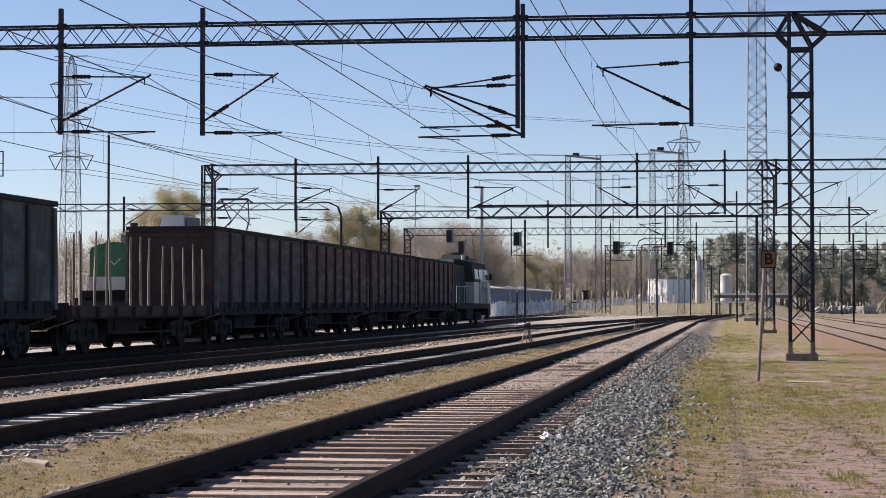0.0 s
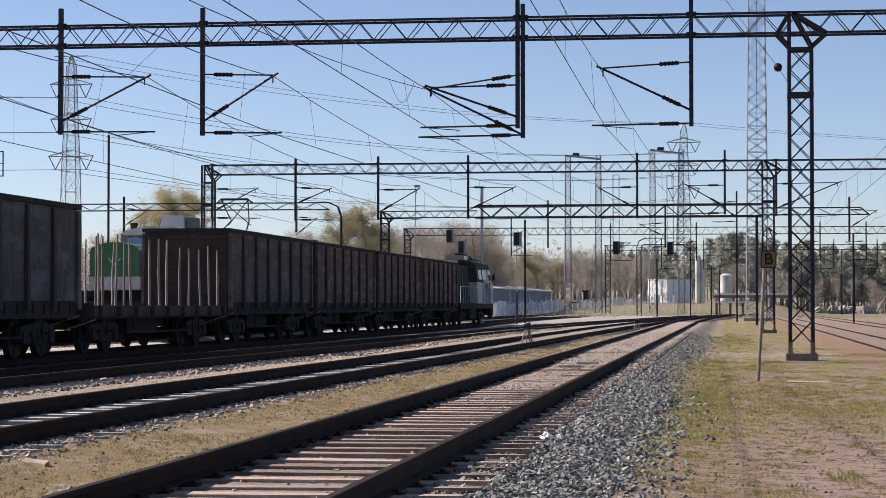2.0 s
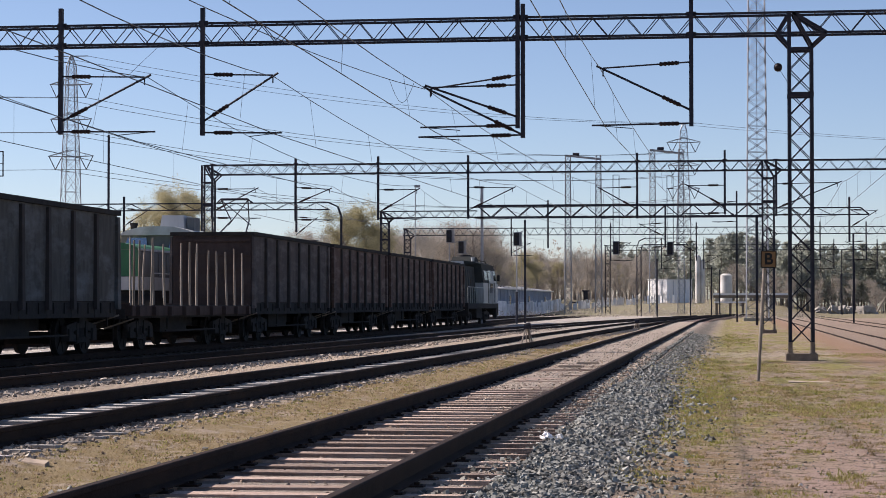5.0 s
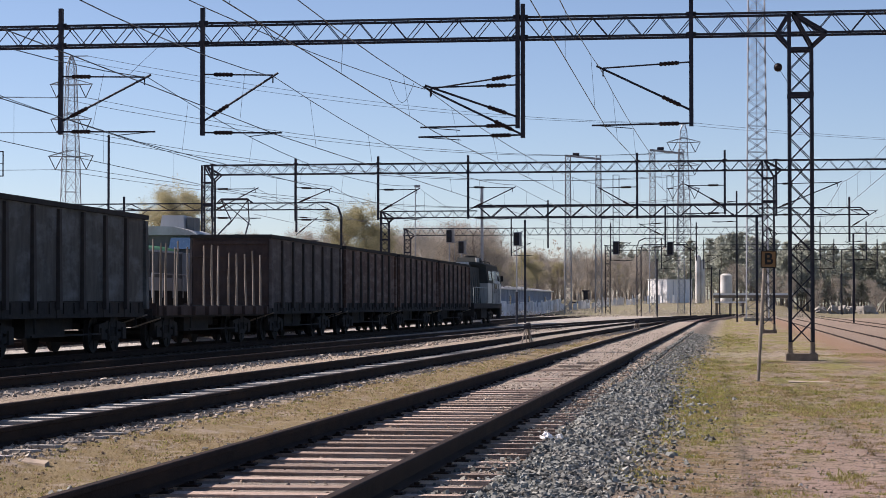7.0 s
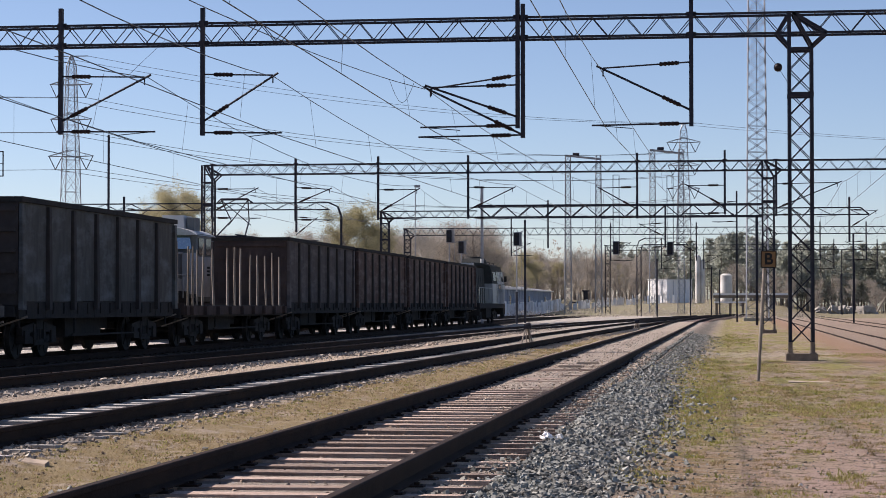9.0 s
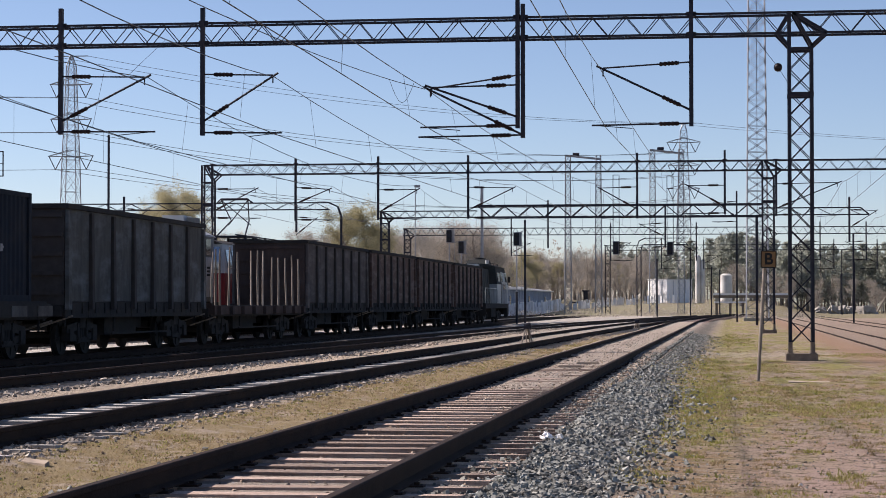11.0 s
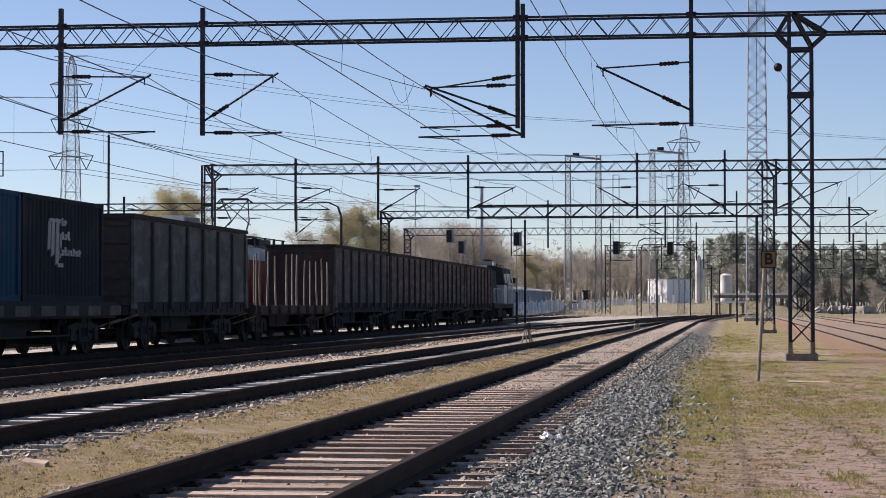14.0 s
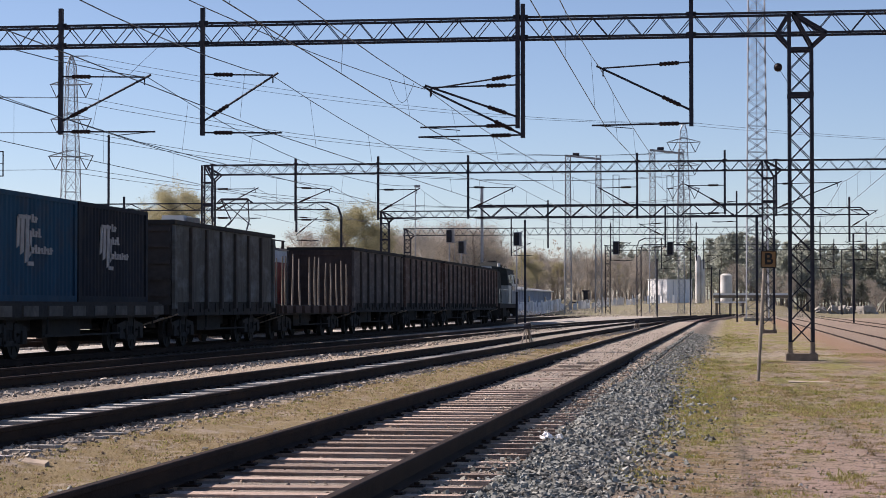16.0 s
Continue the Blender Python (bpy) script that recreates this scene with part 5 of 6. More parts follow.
def plant_trees():
    rnd = random.Random(21)
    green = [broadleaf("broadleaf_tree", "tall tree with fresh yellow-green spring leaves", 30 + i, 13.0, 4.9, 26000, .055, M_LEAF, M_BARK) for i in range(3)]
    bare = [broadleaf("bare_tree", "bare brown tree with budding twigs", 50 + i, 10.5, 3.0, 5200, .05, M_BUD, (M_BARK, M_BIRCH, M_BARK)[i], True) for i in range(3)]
    pines = [pine(70 + i, 11.0, "green pine tree paled for haze") for i in range(3)]

    def put(protos, x, y, k):
        src = protos[rnd.randrange(len(protos))]
        ob = copy_thing(src, pose(x, y, ground_height(x, y), 0, 0, rnd.uniform(0, 360)) @ Matrix.Diagonal((k * rnd.uniform(.9, 1.1), k * rnd.uniform(.9, 1.1), k, 1)))
        return ob
    spots = [(-54.3, 200, 1.06), (-57.6, 203, .92), (-54.9, 205, .98), (-43.0, 230, .93), (-41.0, 233, .98), (-40.0, 236, .8), (-30, 262, .75), (-26.5, 275, .6)]
    for ob, (x, y, k) in zip(green, spots):
        ob.matrix_basis = pose(x, y, ground_height(x, y)) @ Matrix.Diagonal((k, k, k, 1))
    for x, y, k in spots[3:]:
        put(green, x, y, k)
    for ob, x in zip(bare, (-66, -63, -58.5)):
        ob.matrix_basis = pose(x, 215, 0)
    for ob, x in zip(pines, (9.5, 14, 20)):
        ob.matrix_basis = pose(x, 372, ground_height(x, 372))
    for i in range(44):
        put(bare, rnd.uniform(-78, -42), rnd.uniform(215, 260), rnd.uniform(.75, 1.1))
    for i in range(80):
        y = rnd.uniform(250, 305)
        put(bare, rnd.uniform(-47, -31) * y / 275, y, rnd.uniform(.85, 1.2))
    for i in range(40):
        put(bare, rnd.uniform(-42, -14), rnd.uniform(314, 330), rnd.uniform(.25, .5))
    for i in range(105):
        y = rnd.uniform(318, 395)
        put(bare, rnd.uniform(-46, -13) * y / 340, y, rnd.uniform(.62, .85))
    for i in range(14):
        y = rnd.uniform(325, 380)
        put(green, rnd.uniform(-44, -14) * y / 340, y, rnd.uniform(.35, .55))
    for i in range(20):
        put(pines, rnd.uniform(-22, -3), rnd.uniform(360, 430), rnd.uniform(.7, .95))
    for i in range(150):
        y = rnd.uniform(370, 440)
        put(pines, rnd.uniform(-4, 36) * y / 370, y, rnd.uniform(.8, 1.12))
    for i in range(34):
        put(bare, rnd.uniform(-2, 38), rnd.uniform(350, 372), rnd.uniform(.3, .65))


def far_woods():
    rnd = random.Random(8)
    # both far edges take the foliage colours lightened for haze
    for name, label, mat, x0, x1 in (("far_pine_woods", "distant pine woodland edge paled for haze", M_NEEDLE, -8, 200), ("far_birch_woods", "distant bare brown woodland edge paled for haze", M_BUD, -260, -8)):
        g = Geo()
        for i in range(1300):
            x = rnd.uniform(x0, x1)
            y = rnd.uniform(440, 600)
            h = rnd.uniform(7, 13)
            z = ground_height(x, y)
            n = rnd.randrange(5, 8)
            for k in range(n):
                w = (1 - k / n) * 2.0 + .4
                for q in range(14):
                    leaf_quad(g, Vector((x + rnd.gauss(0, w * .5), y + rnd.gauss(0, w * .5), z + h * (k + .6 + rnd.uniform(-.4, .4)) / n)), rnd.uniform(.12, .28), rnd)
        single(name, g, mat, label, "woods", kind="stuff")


# ---- loose stones, grass, litter ----
def scatter_stones():
    rnd = random.Random(77)
    dark, pale, clod = Geo(), Geo(), Geo()

    def drop(g, x, y, s, sink=.3):
        g.blob((x, y, ground_height(x, y) + s * (.55 - sink)), s * rnd.uniform(.8, 1.4), s * rnd.uniform(.7, 1.1), s * rnd.uniform(.5, .9), rnd, .38)
    for i in range(24000):
        y = 9 + 26 * rnd.random() ** 1.7
        x = -1.78 + abs(rnd.gauss(0, .5)) + .3 * rnd.random()
        if x > -.85 and rnd.random() < .7:
            continue
        drop(dark, x, y, (.010 + .021 * rnd.random() ** 1.5) * (1 + max(0, y - 14) * .018))
    for i in range(6000):
        y = rnd.uniform(28, 95)
        drop(dark, -1.75 + abs(rnd.gauss(0, .45)), y, rnd.uniform(.016, .034))
    for i in range(3600):
        y = 20 + 75 * rnd.random() ** 1.3
        drop(rnd.choice((clod, pale, dark)), rnd.uniform(-4.5, -1.7), y, rnd.uniform(.006, .018))
    for i in range(2600):
        y = 9 + 45 * rnd.random() ** 1.5
        drop(clod, rnd.choice((rnd.uniform(-2.1, -1.7), rnd.uniform(-4.65, -4.2), rnd.uniform(-4.0, -2.4))), y, rnd.uniform(.008, .02))
    for i in range(900):
        y = 9 + 45 * rnd.random() ** 1.5
        drop(dark, rnd.uniform(-2.1, -1.75), y, rnd.uniform(.012, .028))
    for i in range(3600):
        y = 15 + 75 * rnd.random() ** 1.4
        drop(pale, smooth_table(T2, y) + rnd.choice((rnd.uniform(.88, 1.15), rnd.uniform(.9, 1.5), rnd.uniform(-1.6, -.9))), y, rnd.uniform(.012, .029))
    for i in range(3000):
        y = 26 + 80 * rnd.random() ** 1.3
        drop(pale, smooth_table(T3, y) + rnd.choice((rnd.uniform(.85, 1.7), rnd.uniform(-1.6, -.85))), y, rnd.uniform(.022, .045))
    for i in range(2200):
        y = 11 + 45 * rnd.random() ** 1.4
        drop(clod, rnd.uniform(-6.0, -4.4), y, .004 + .011 * rnd.random() ** 2)
    for i in range(350):
        y = 11 + 45 * rnd.random() ** 1.4
        drop(dark, -4.5 - abs(rnd.gauss(0, .15)), y, rnd.uniform(.01, .03))
    for i in range(4200):
        y = 10 + 38 * rnd.random() ** 1.5
        drop(clod, rnd.uniform(-1.0, .6 + .075 * y), y, .004 + .011 * rnd.random() ** 2.5)
    for i in range(1800):
        y = 10 + 30 * rnd.random() ** 1.5
        drop(dark, rnd.uniform(-.9, .6 + .075 * y), y, .004 + .009 * rnd.random() ** 2)
    single("ballast_stones", dark, M_STONE, "angular grey ballast stones beside the rails", "ballast", kind="stuff")
    single("pale_ballast_stones", pale, M_STONE_PALE, "dusty pale ballast stones along the farther tracks", "ballast", kind="stuff")
    single("soil_clods", clod, M_CLOD, "brown soil clods and pebbles on bare ground", "gravel", kind="stuff")


M_GRASS = leaf_material("patchy_spring_grass", (0.27, 0.255, 0.075), (0.18, 0.175, 0.055))
M_DRYGRASS = leaf_material("dry_straw_grass", (0.33, 0.245, 0.135), (0.23, 0.17, 0.09))


def scatter_grass():
    rnd = random.Random(91)
    green, dry = Geo(), Geo()

    def tuft(g, x, y, n, h, r):
        z = ground_height(x, y) - .005
        for i in range(n):
            a, b = rnd.uniform(0, 6.3), rnd.uniform(0, 6.3)
            px, py = x + math.cos(a) * r * rnd.random(), y + math.sin(a) * r * rnd.random()
            hh, lean, w = h * rnd.uniform(.4, 1.2), rnd.uniform(.4, 1.7), rnd.uniform(.003, .006) * (1 + y / 30)
            k = len(g.v)
            g.v += [(px - w * math.sin(b), py + w * math.cos(b), z), (px + w * math.sin(b), py - w * math.cos(b), z),
                    (px + math.cos(b) * hh * lean, py + math.sin(b) * hh * lean, z + hh)]
            g.f.append((k, k + 1, k + 2))
    for i in range(17000):
        y = 10 + 60 * rnd.random() ** 1.5
        x = rnd.uniform(-.95, .3 + y * .07)
        d = noise.noise((x * .5, y * .22, 3.0)) + .75 * noise.noise((x * 2.3, y * 1.0, 8.0))
        bare = y < 23 and x > .0
        if d < (.42 if bare else .2):
            continue
        tuft(green if rnd.random() < .5 else dry, x, y, rnd.randrange(5, 12), rnd.uniform(.012, .032) * (1.6 if d > .45 else 1), .07 + .002 * y)
    for i in range(7500):
        y = 12 + 60 * rnd.random() ** 1.4
        x = rnd.uniform(-5.9, -4.45)
        if noise.noise((x * .9, y * .4, 1.0)) < -.25:
            continue
        tuft(dry if rnd.random() < .75 else green, x, y, rnd.randrange(4, 9), rnd.uniform(.012, .035), .07)
    for x, y, n, h in ((2.0, 12.9, 90, .09), (.62, 11.3, 120, .06), (2.5, 16.6, 70, .06), (.25, 12.0, 60, .05), (1.7, 16.4, 60, .05), (3.0, 22.5, 90, .08), (-.4, 20.0, 90, .05)):
        tuft(green, x, y, n, h, .16)
    for i in range(420):
        y = 13 + 30 * rnd.random() ** 1.4
        x = rnd.uniform(-.6, .5 + .075 * y)
        n, h, r = rnd.randrange(10, 34), rnd.uniform(.02, .05), rnd.uniform(.04, .12)
        tuft(dry if rnd.random() < .55 else green, x, y, n, h, r)
        tuft(dry, x + rnd.uniform(-.08, .08), y + rnd.uniform(-.1, .1), n // 2, h * .6, r * 1.6)
    # thicker yellow-green patches along the ballast edge and on the open side
    for cx, cy, sx, sy, n, h in ((-.75, 32, .35, 2.2, 420, .035), (-.7, 49, .35, 4, 420, .045), (-.84, 17.6, .16, .6, 150, .028), (.39, 16.4, .14, .3, 60, .035),
                                 (.95, 17.8, .1, .25, 40, .05), (.15, 86, .5, 9, 300, .06), (1.45, 26.5, .4, 1.6, 170, .03), (2.2, 33, .7, 3, 200, .035), (-.55, 24, .3, 1.6, 320, .03), (-.45, 28, .35, 2.5, 520, .034), (-.5, 38, .4, 4.5, 520, .04), (-.95, 20.5, .14, 1.5, 220, .03), (.9, 30, .9, 3, 260, .03), (-.5, 33.5, .3, 1.2, 420, .045), (2.7, 29.5, .5, 1.0, 260, .045), (2.2, 24.3, .3, .6, 130, .05), (1.0, 14.2, .2, .3, 110, .05)):
        for i in range(n):
            tuft(green if rnd.random() < .8 else dry, rnd.gauss(cx, sx), rnd.gauss(cy, sy), rnd.randrange(5, 11), h * rnd.uniform(.5, 1.2), .06 + .001 * cy)
    single("grass", green, M_GRASS, "patchy short green grass on bare ground", "grass", kind="stuff")
    single("dry_grass", dry, M_DRYGRASS, "dry straw-coloured grass on gravel", "grass", kind="stuff")


def far_weeds():
    rnd = random.Random(15)
    g = Geo()
    for i in range(1100):
        x, y = rnd.uniform(-32, 9), rnd.uniform(206, 318)
        if abs(x - smooth_table(T1, y)) < 1.6 or abs(x - smooth_table(T4, y)) < 1.6 or abs(x - smooth_table(T3, y)) < 1.6 and y < 230:
            continue
        z, h = ground_height(x, y), rnd.uniform(.15, .9) ** 1.3
        for k in range(8):
            leaf_quad(g, Vector((x + rnd.gauss(0, .35), y + rnd.gauss(0, .3), z + h * rnd.random())), rnd.uniform(.04, .1), rnd)
    single("dry_weeds", g, M_BUD, "dry brown weeds on the far verge", "weeds", kind="stuff")
    hut = thing("small_steel_structure", "small dark steel structure on the verge", "structure")
    z = ground_height(-20.6, 300)
    part("box", Geo().box(-20.95, -20.35, 299.5, 300.5, z + .9, z + 2.0).box(-21.15, -20.15, 299.4, 300.6, z + 2.0, z + 2.2), M_STEEL_DARK, hut)
    part("stand", Geo().box(-21.0, -20.8, 299.8, 300.2, z - .2, z + .9).box(-20.5, -20.3, 299.8, 300.2, z - .2, z + .9), M_STEEL_DARK, hut)
    part("beam", Geo().box(-23.0, -20.2, 299.9, 300.1, z + .35, z + .55), M_STEEL_DARK, hut)


M_PLANK = surface("sun_bleached_plank", (0.42, 0.34, 0.26), (0.27, 0.215, 0.165), 8, 0.85, 0, 0.3, (0.3, 0.25, 0.19), 1.5, 0.4, (1.0, 8.0, 8.0))


def litter():
    z = ground_height(1.4, 39.3)
    single("wooden_plank", Geo().hexa([(1.05, 39.3, z - .03), (1.8, 39.2, z - .03), (1.8, 39.34, z - .03), (1.05, 39.44, z - .03),
                                       (1.05, 39.3, z + .012), (1.8, 39.2, z + .004), (1.8, 39.34, z + .02), (1.05, 39.44, z + .03)]),
           M_PLANK, "pale wooden plank lying on the grass", "plank")
    for bx, by, tilt in ((-3.0, 44.2, 4), (-3.2, 42.0, -3)):
        single("wooden_board", Geo().hexa([(-.24, -.07, -.03), (.24, -.07, -.03), (.24, .07, -.03), (-.24, .07, -.03), (-.23, -.06, .012), (.23, -.06, .01), (.23, .06, .016), (-.23, .06, .018)]),
               M_PLANK, "short bleached board lying between the rails", "board", pose(bx, by, .05, 0, 0, tilt), "boards between the rails")
    z = ground_height(-5.64, 16.45)
    single("wooden_stick", Geo().hexa([(-5.76, 16.5, z - .02), (-5.5, 16.34, z - .02), (-5.5, 16.46, z - .02), (-5.76, 16.62, z - .02),
                                       (-5.76, 16.5, z + .02), (-5.5, 16.34, z + .012), (-5.5, 16.45, z + .03), (-5.76, 16.61, z + .04)]),
           M_PLANK, "short pale stick on the gravel", "stick")
    rnd = random.Random(4)
    g = Geo()
    for i in range(9):
        g.blob((-1.70 + rnd.uniform(-.13, .13), 19.9 + rnd.uniform(-.12, .12), .0 + rnd.uniform(0, .03)), .042, .032, .014, rnd, .5)
    single("plastic_scrap", g, M_WHITE, "crumpled white plastic scrap on the sleepers", "litter")
    for x, y, s in ((1.6, 13.9, .02), (.55, 17.2, .025), (2.75, 13.2, .03), (-1.2, 11.6, .03)):
        single("litter_scrap", Geo().blob((x, y, ground_height(x, y) + .01), s, s * .7, s * .5, rnd, .4), M_WHITE, "small white scrap on the ground", "litter", group="white scraps")
    for x, y, w in ((17.0, 345, 1.6), (19.5, 346, 1.1), (22.0, 348, 2.2), (14.5, 344, 1.0)):
        g = Geo()
        for i in range(5):
            g.blob((x + rnd.uniform(-.6, .6) * w, y, ground_height(x, y) + .5), w * .6, w * .5, .7, rnd, .3)
        single("boulder_heap", g, M_CONCRETE, "pale heap of boulders at the wood's edge", "boulders", group="boulder heaps")


parked_shunter()
parked_red_locomotive()
power_line()
tall_mast()
floodlight_portal(-20.1, -16.3, 260, 19.9, "tall grey lattice portal with a floodlight")
floodlight_portal(-9.6, -6.1, 260, 20.5, "tall grey lattice portal by the substation")
yard_portal(-66, -28.2, 150, 8.75, False, True, .5, True)
yard_portal(-10.1, -4.6, 227, 8.5, True, False, .7)
end_beam = yard_portal(2.0, 9.2, 152, 8.25, False, False)
for dy in (0, .4):
    part("bevelled_end", Geo().bar((9.2, 152 + dy, 8.25), (9.8, 152 + dy, 7.75), .07).bar((9.2, 152 + dy, 7.75), (9.8, 152 + dy, 7.75), .07), M_STEEL_DARK, end_beam)
arm_mast(-45.7, 150, -.2, 13.9)
cage_mast = arm_mast(-36.3, 100, -.2, 8.9, 0, "dark mast with a small steel cage at its top")
part("cage", Geo().bar((-36.25, 99.9, 8.9), (-35.84, 99.9, 8.9), .05).bar((-36.25, 99.9, 7.68), (-35.84, 99.9, 7.68), .05).bar((-35.86, 99.9, 7.66), (-35.86, 99.9, 8.92), .05)
     .bar((-36.25, 99.9, 8.3), (-35.84, 99.9, 8.3), .03), M_STEEL_DARK, cage_mast)
arm_mast(-44.6, 150.3, 6.0, 9.3, 2.0, "short drop mast on a slim portal")
arm_mast(-31.5, 150, 6.6, 8.6, 1.6, "short drop mast on a slim portal")
arm_mast(8.4, 152.0, 5.8, 9.0, 2.0, "short drop mast on a slim portal")
arm_mast(9.7, 170, -.2, 7.0)
arm_mast(-14.7, 150, -.2, 7.4)
lamp = thing("yard_lamp", "thin grey yard lamp with small head", "lamp post")
part("pole", Geo().tube((-22.7, 150, -.2), (-22.7, 150, 9.9), .05, .035), M_STEEL_GALV, lamp)
part("lamp_head", Geo().box(-22.75, -22.35, 149.9, 150.1, 9.8, 9.98), M_STEEL_GALV, lamp)
arm_mast(.5, 180, -.2, 11.0, -2.0)
arm_mast(-7.5, 215, -.2, 6.0)
arm_mast(-4.4, 230, -.2, 7.6)
arm_mast(-2.2, 240, -.2, 5.6)
arm_mast(-1.3, 245, -.2, 5.4)
arm_mast(19.0, 330, -.2, 8.0)
arm_mast(17.3, 338, -.2, 6.2)
arm_mast(15.5, 300, -.2, 9.0)
signal(-15.1, 148, 6.5, "railway signal with black head on pale post")
signal(-20.6, 153, 6.9, "railway signal with black head on pale post")
signal(-20.35, 158, 6.2, "railway signal with black head on pale post")
signal(-8.25, 151.94, 10.7, "railway signal hanging below the gantry", True, 4.95)
signal(-4.35, 151.94, 10.6, "railway signal hanging below the gantry", True, 4.9)
trestle(-6.25, 64.5, .6, "low wooden trestle stand beside the track")
trestle(-4.8, 108.0, .5, "low wooden trestle stand beside the track")
letter_sign()
shed()
white_substation()
silos()
fence()
root = thing("leaning_pole", "pale pole leaning at the far tracks", "pole")
part("pole", Geo().tube((22.4, 330, .2), (25.4, 330, 5.4), .16, .12), M_STAKE, root)
root = thing("stay_wire", "stay wire with a dark round insulator ball", "overhead wire")
part("wire", Geo().wire([(-.2, 55.3, 9.4), (1.22, 55.3, 7.52), (1.5, 55.4, 7.1)], .008), M_WIRE, root)
ball = bmesh.new()
bmesh.ops.create_uvsphere(ball, u_segments=14, v_segments=9, radius=.115)
me = bpy.data.meshes.new("insulator_ball")
ball.to_mesh(me)
ball.free()
me.materials.append(M_INSUL)
part("insulator_ball", me, None, root).location = (1.24, 55.3, 7.49)
plant_trees()
far_woods()
scatter_stones()
scatter_grass()
far_weeds()
litter()
track("track_side", "rusty rails on the open side of the yard", [(-20, 5.6), (300, 5.6)], 40, 330, M_WOOD_SLEEPER, 60, 90, 0.65, 1.3, 6, -0.30)
track("track_side_far", "rusty rails of a farther side track", [(-20, 10.2), (300, 10.2)], 60, 330, M_WOOD_SLEEPER, 70, 90, 0.65, 1.3, 7, -0.30)
M_CONT = surface("dark_blue_container_paint", (0.018, 0.062, 0.11), (0.012, 0.042, 0.075), 2, 0.8, 0.0, 0.1, (0.05, 0.05, 0.055), 0.8, 0.5, (1.0, 1.0, 0.2))
M_CONT_DARK = surface("near_black_container_paint", (0.02, 0.026, 0.036), (0.014, 0.018, 0.025), 2, 0.85, 0.0, 0.1, (0.04, 0.038, 0.036), 0.8, 0.5, (1.0, 1.0, 0.2))
M_LOGO = surface("faded_white_logo_paint", (0.33, 0.33, 0.33), (0.2, 0.2, 0.21), 6, 0.7, 0, 0.05)
M_SILL = surface("dusty_wagon_sill", (0.095, 0.092, 0.088), (0.05, 0.048, 0.046), 3, 0.8, 0, 0.2, (0.15, 0.145, 0.135), 1.0)
M_LOCO = surface("pale_grey_green_loco_paint", (0.44, 0.47, 0.46), (0.29, 0.315, 0.31), 2, 0.5, 0.1, 0.1, (0.16, 0.16, 0.15), 0.8, 0.5, (1.0, 1.0, 0.3))
M_LOCO_DARK = surface("dark_green_loco_paint", (0.05, 0.058, 0.056), (0.032, 0.037, 0.036), 2, 0.85, 0.0, 0.1, (0.05, 0.045, 0.04), 0.8)


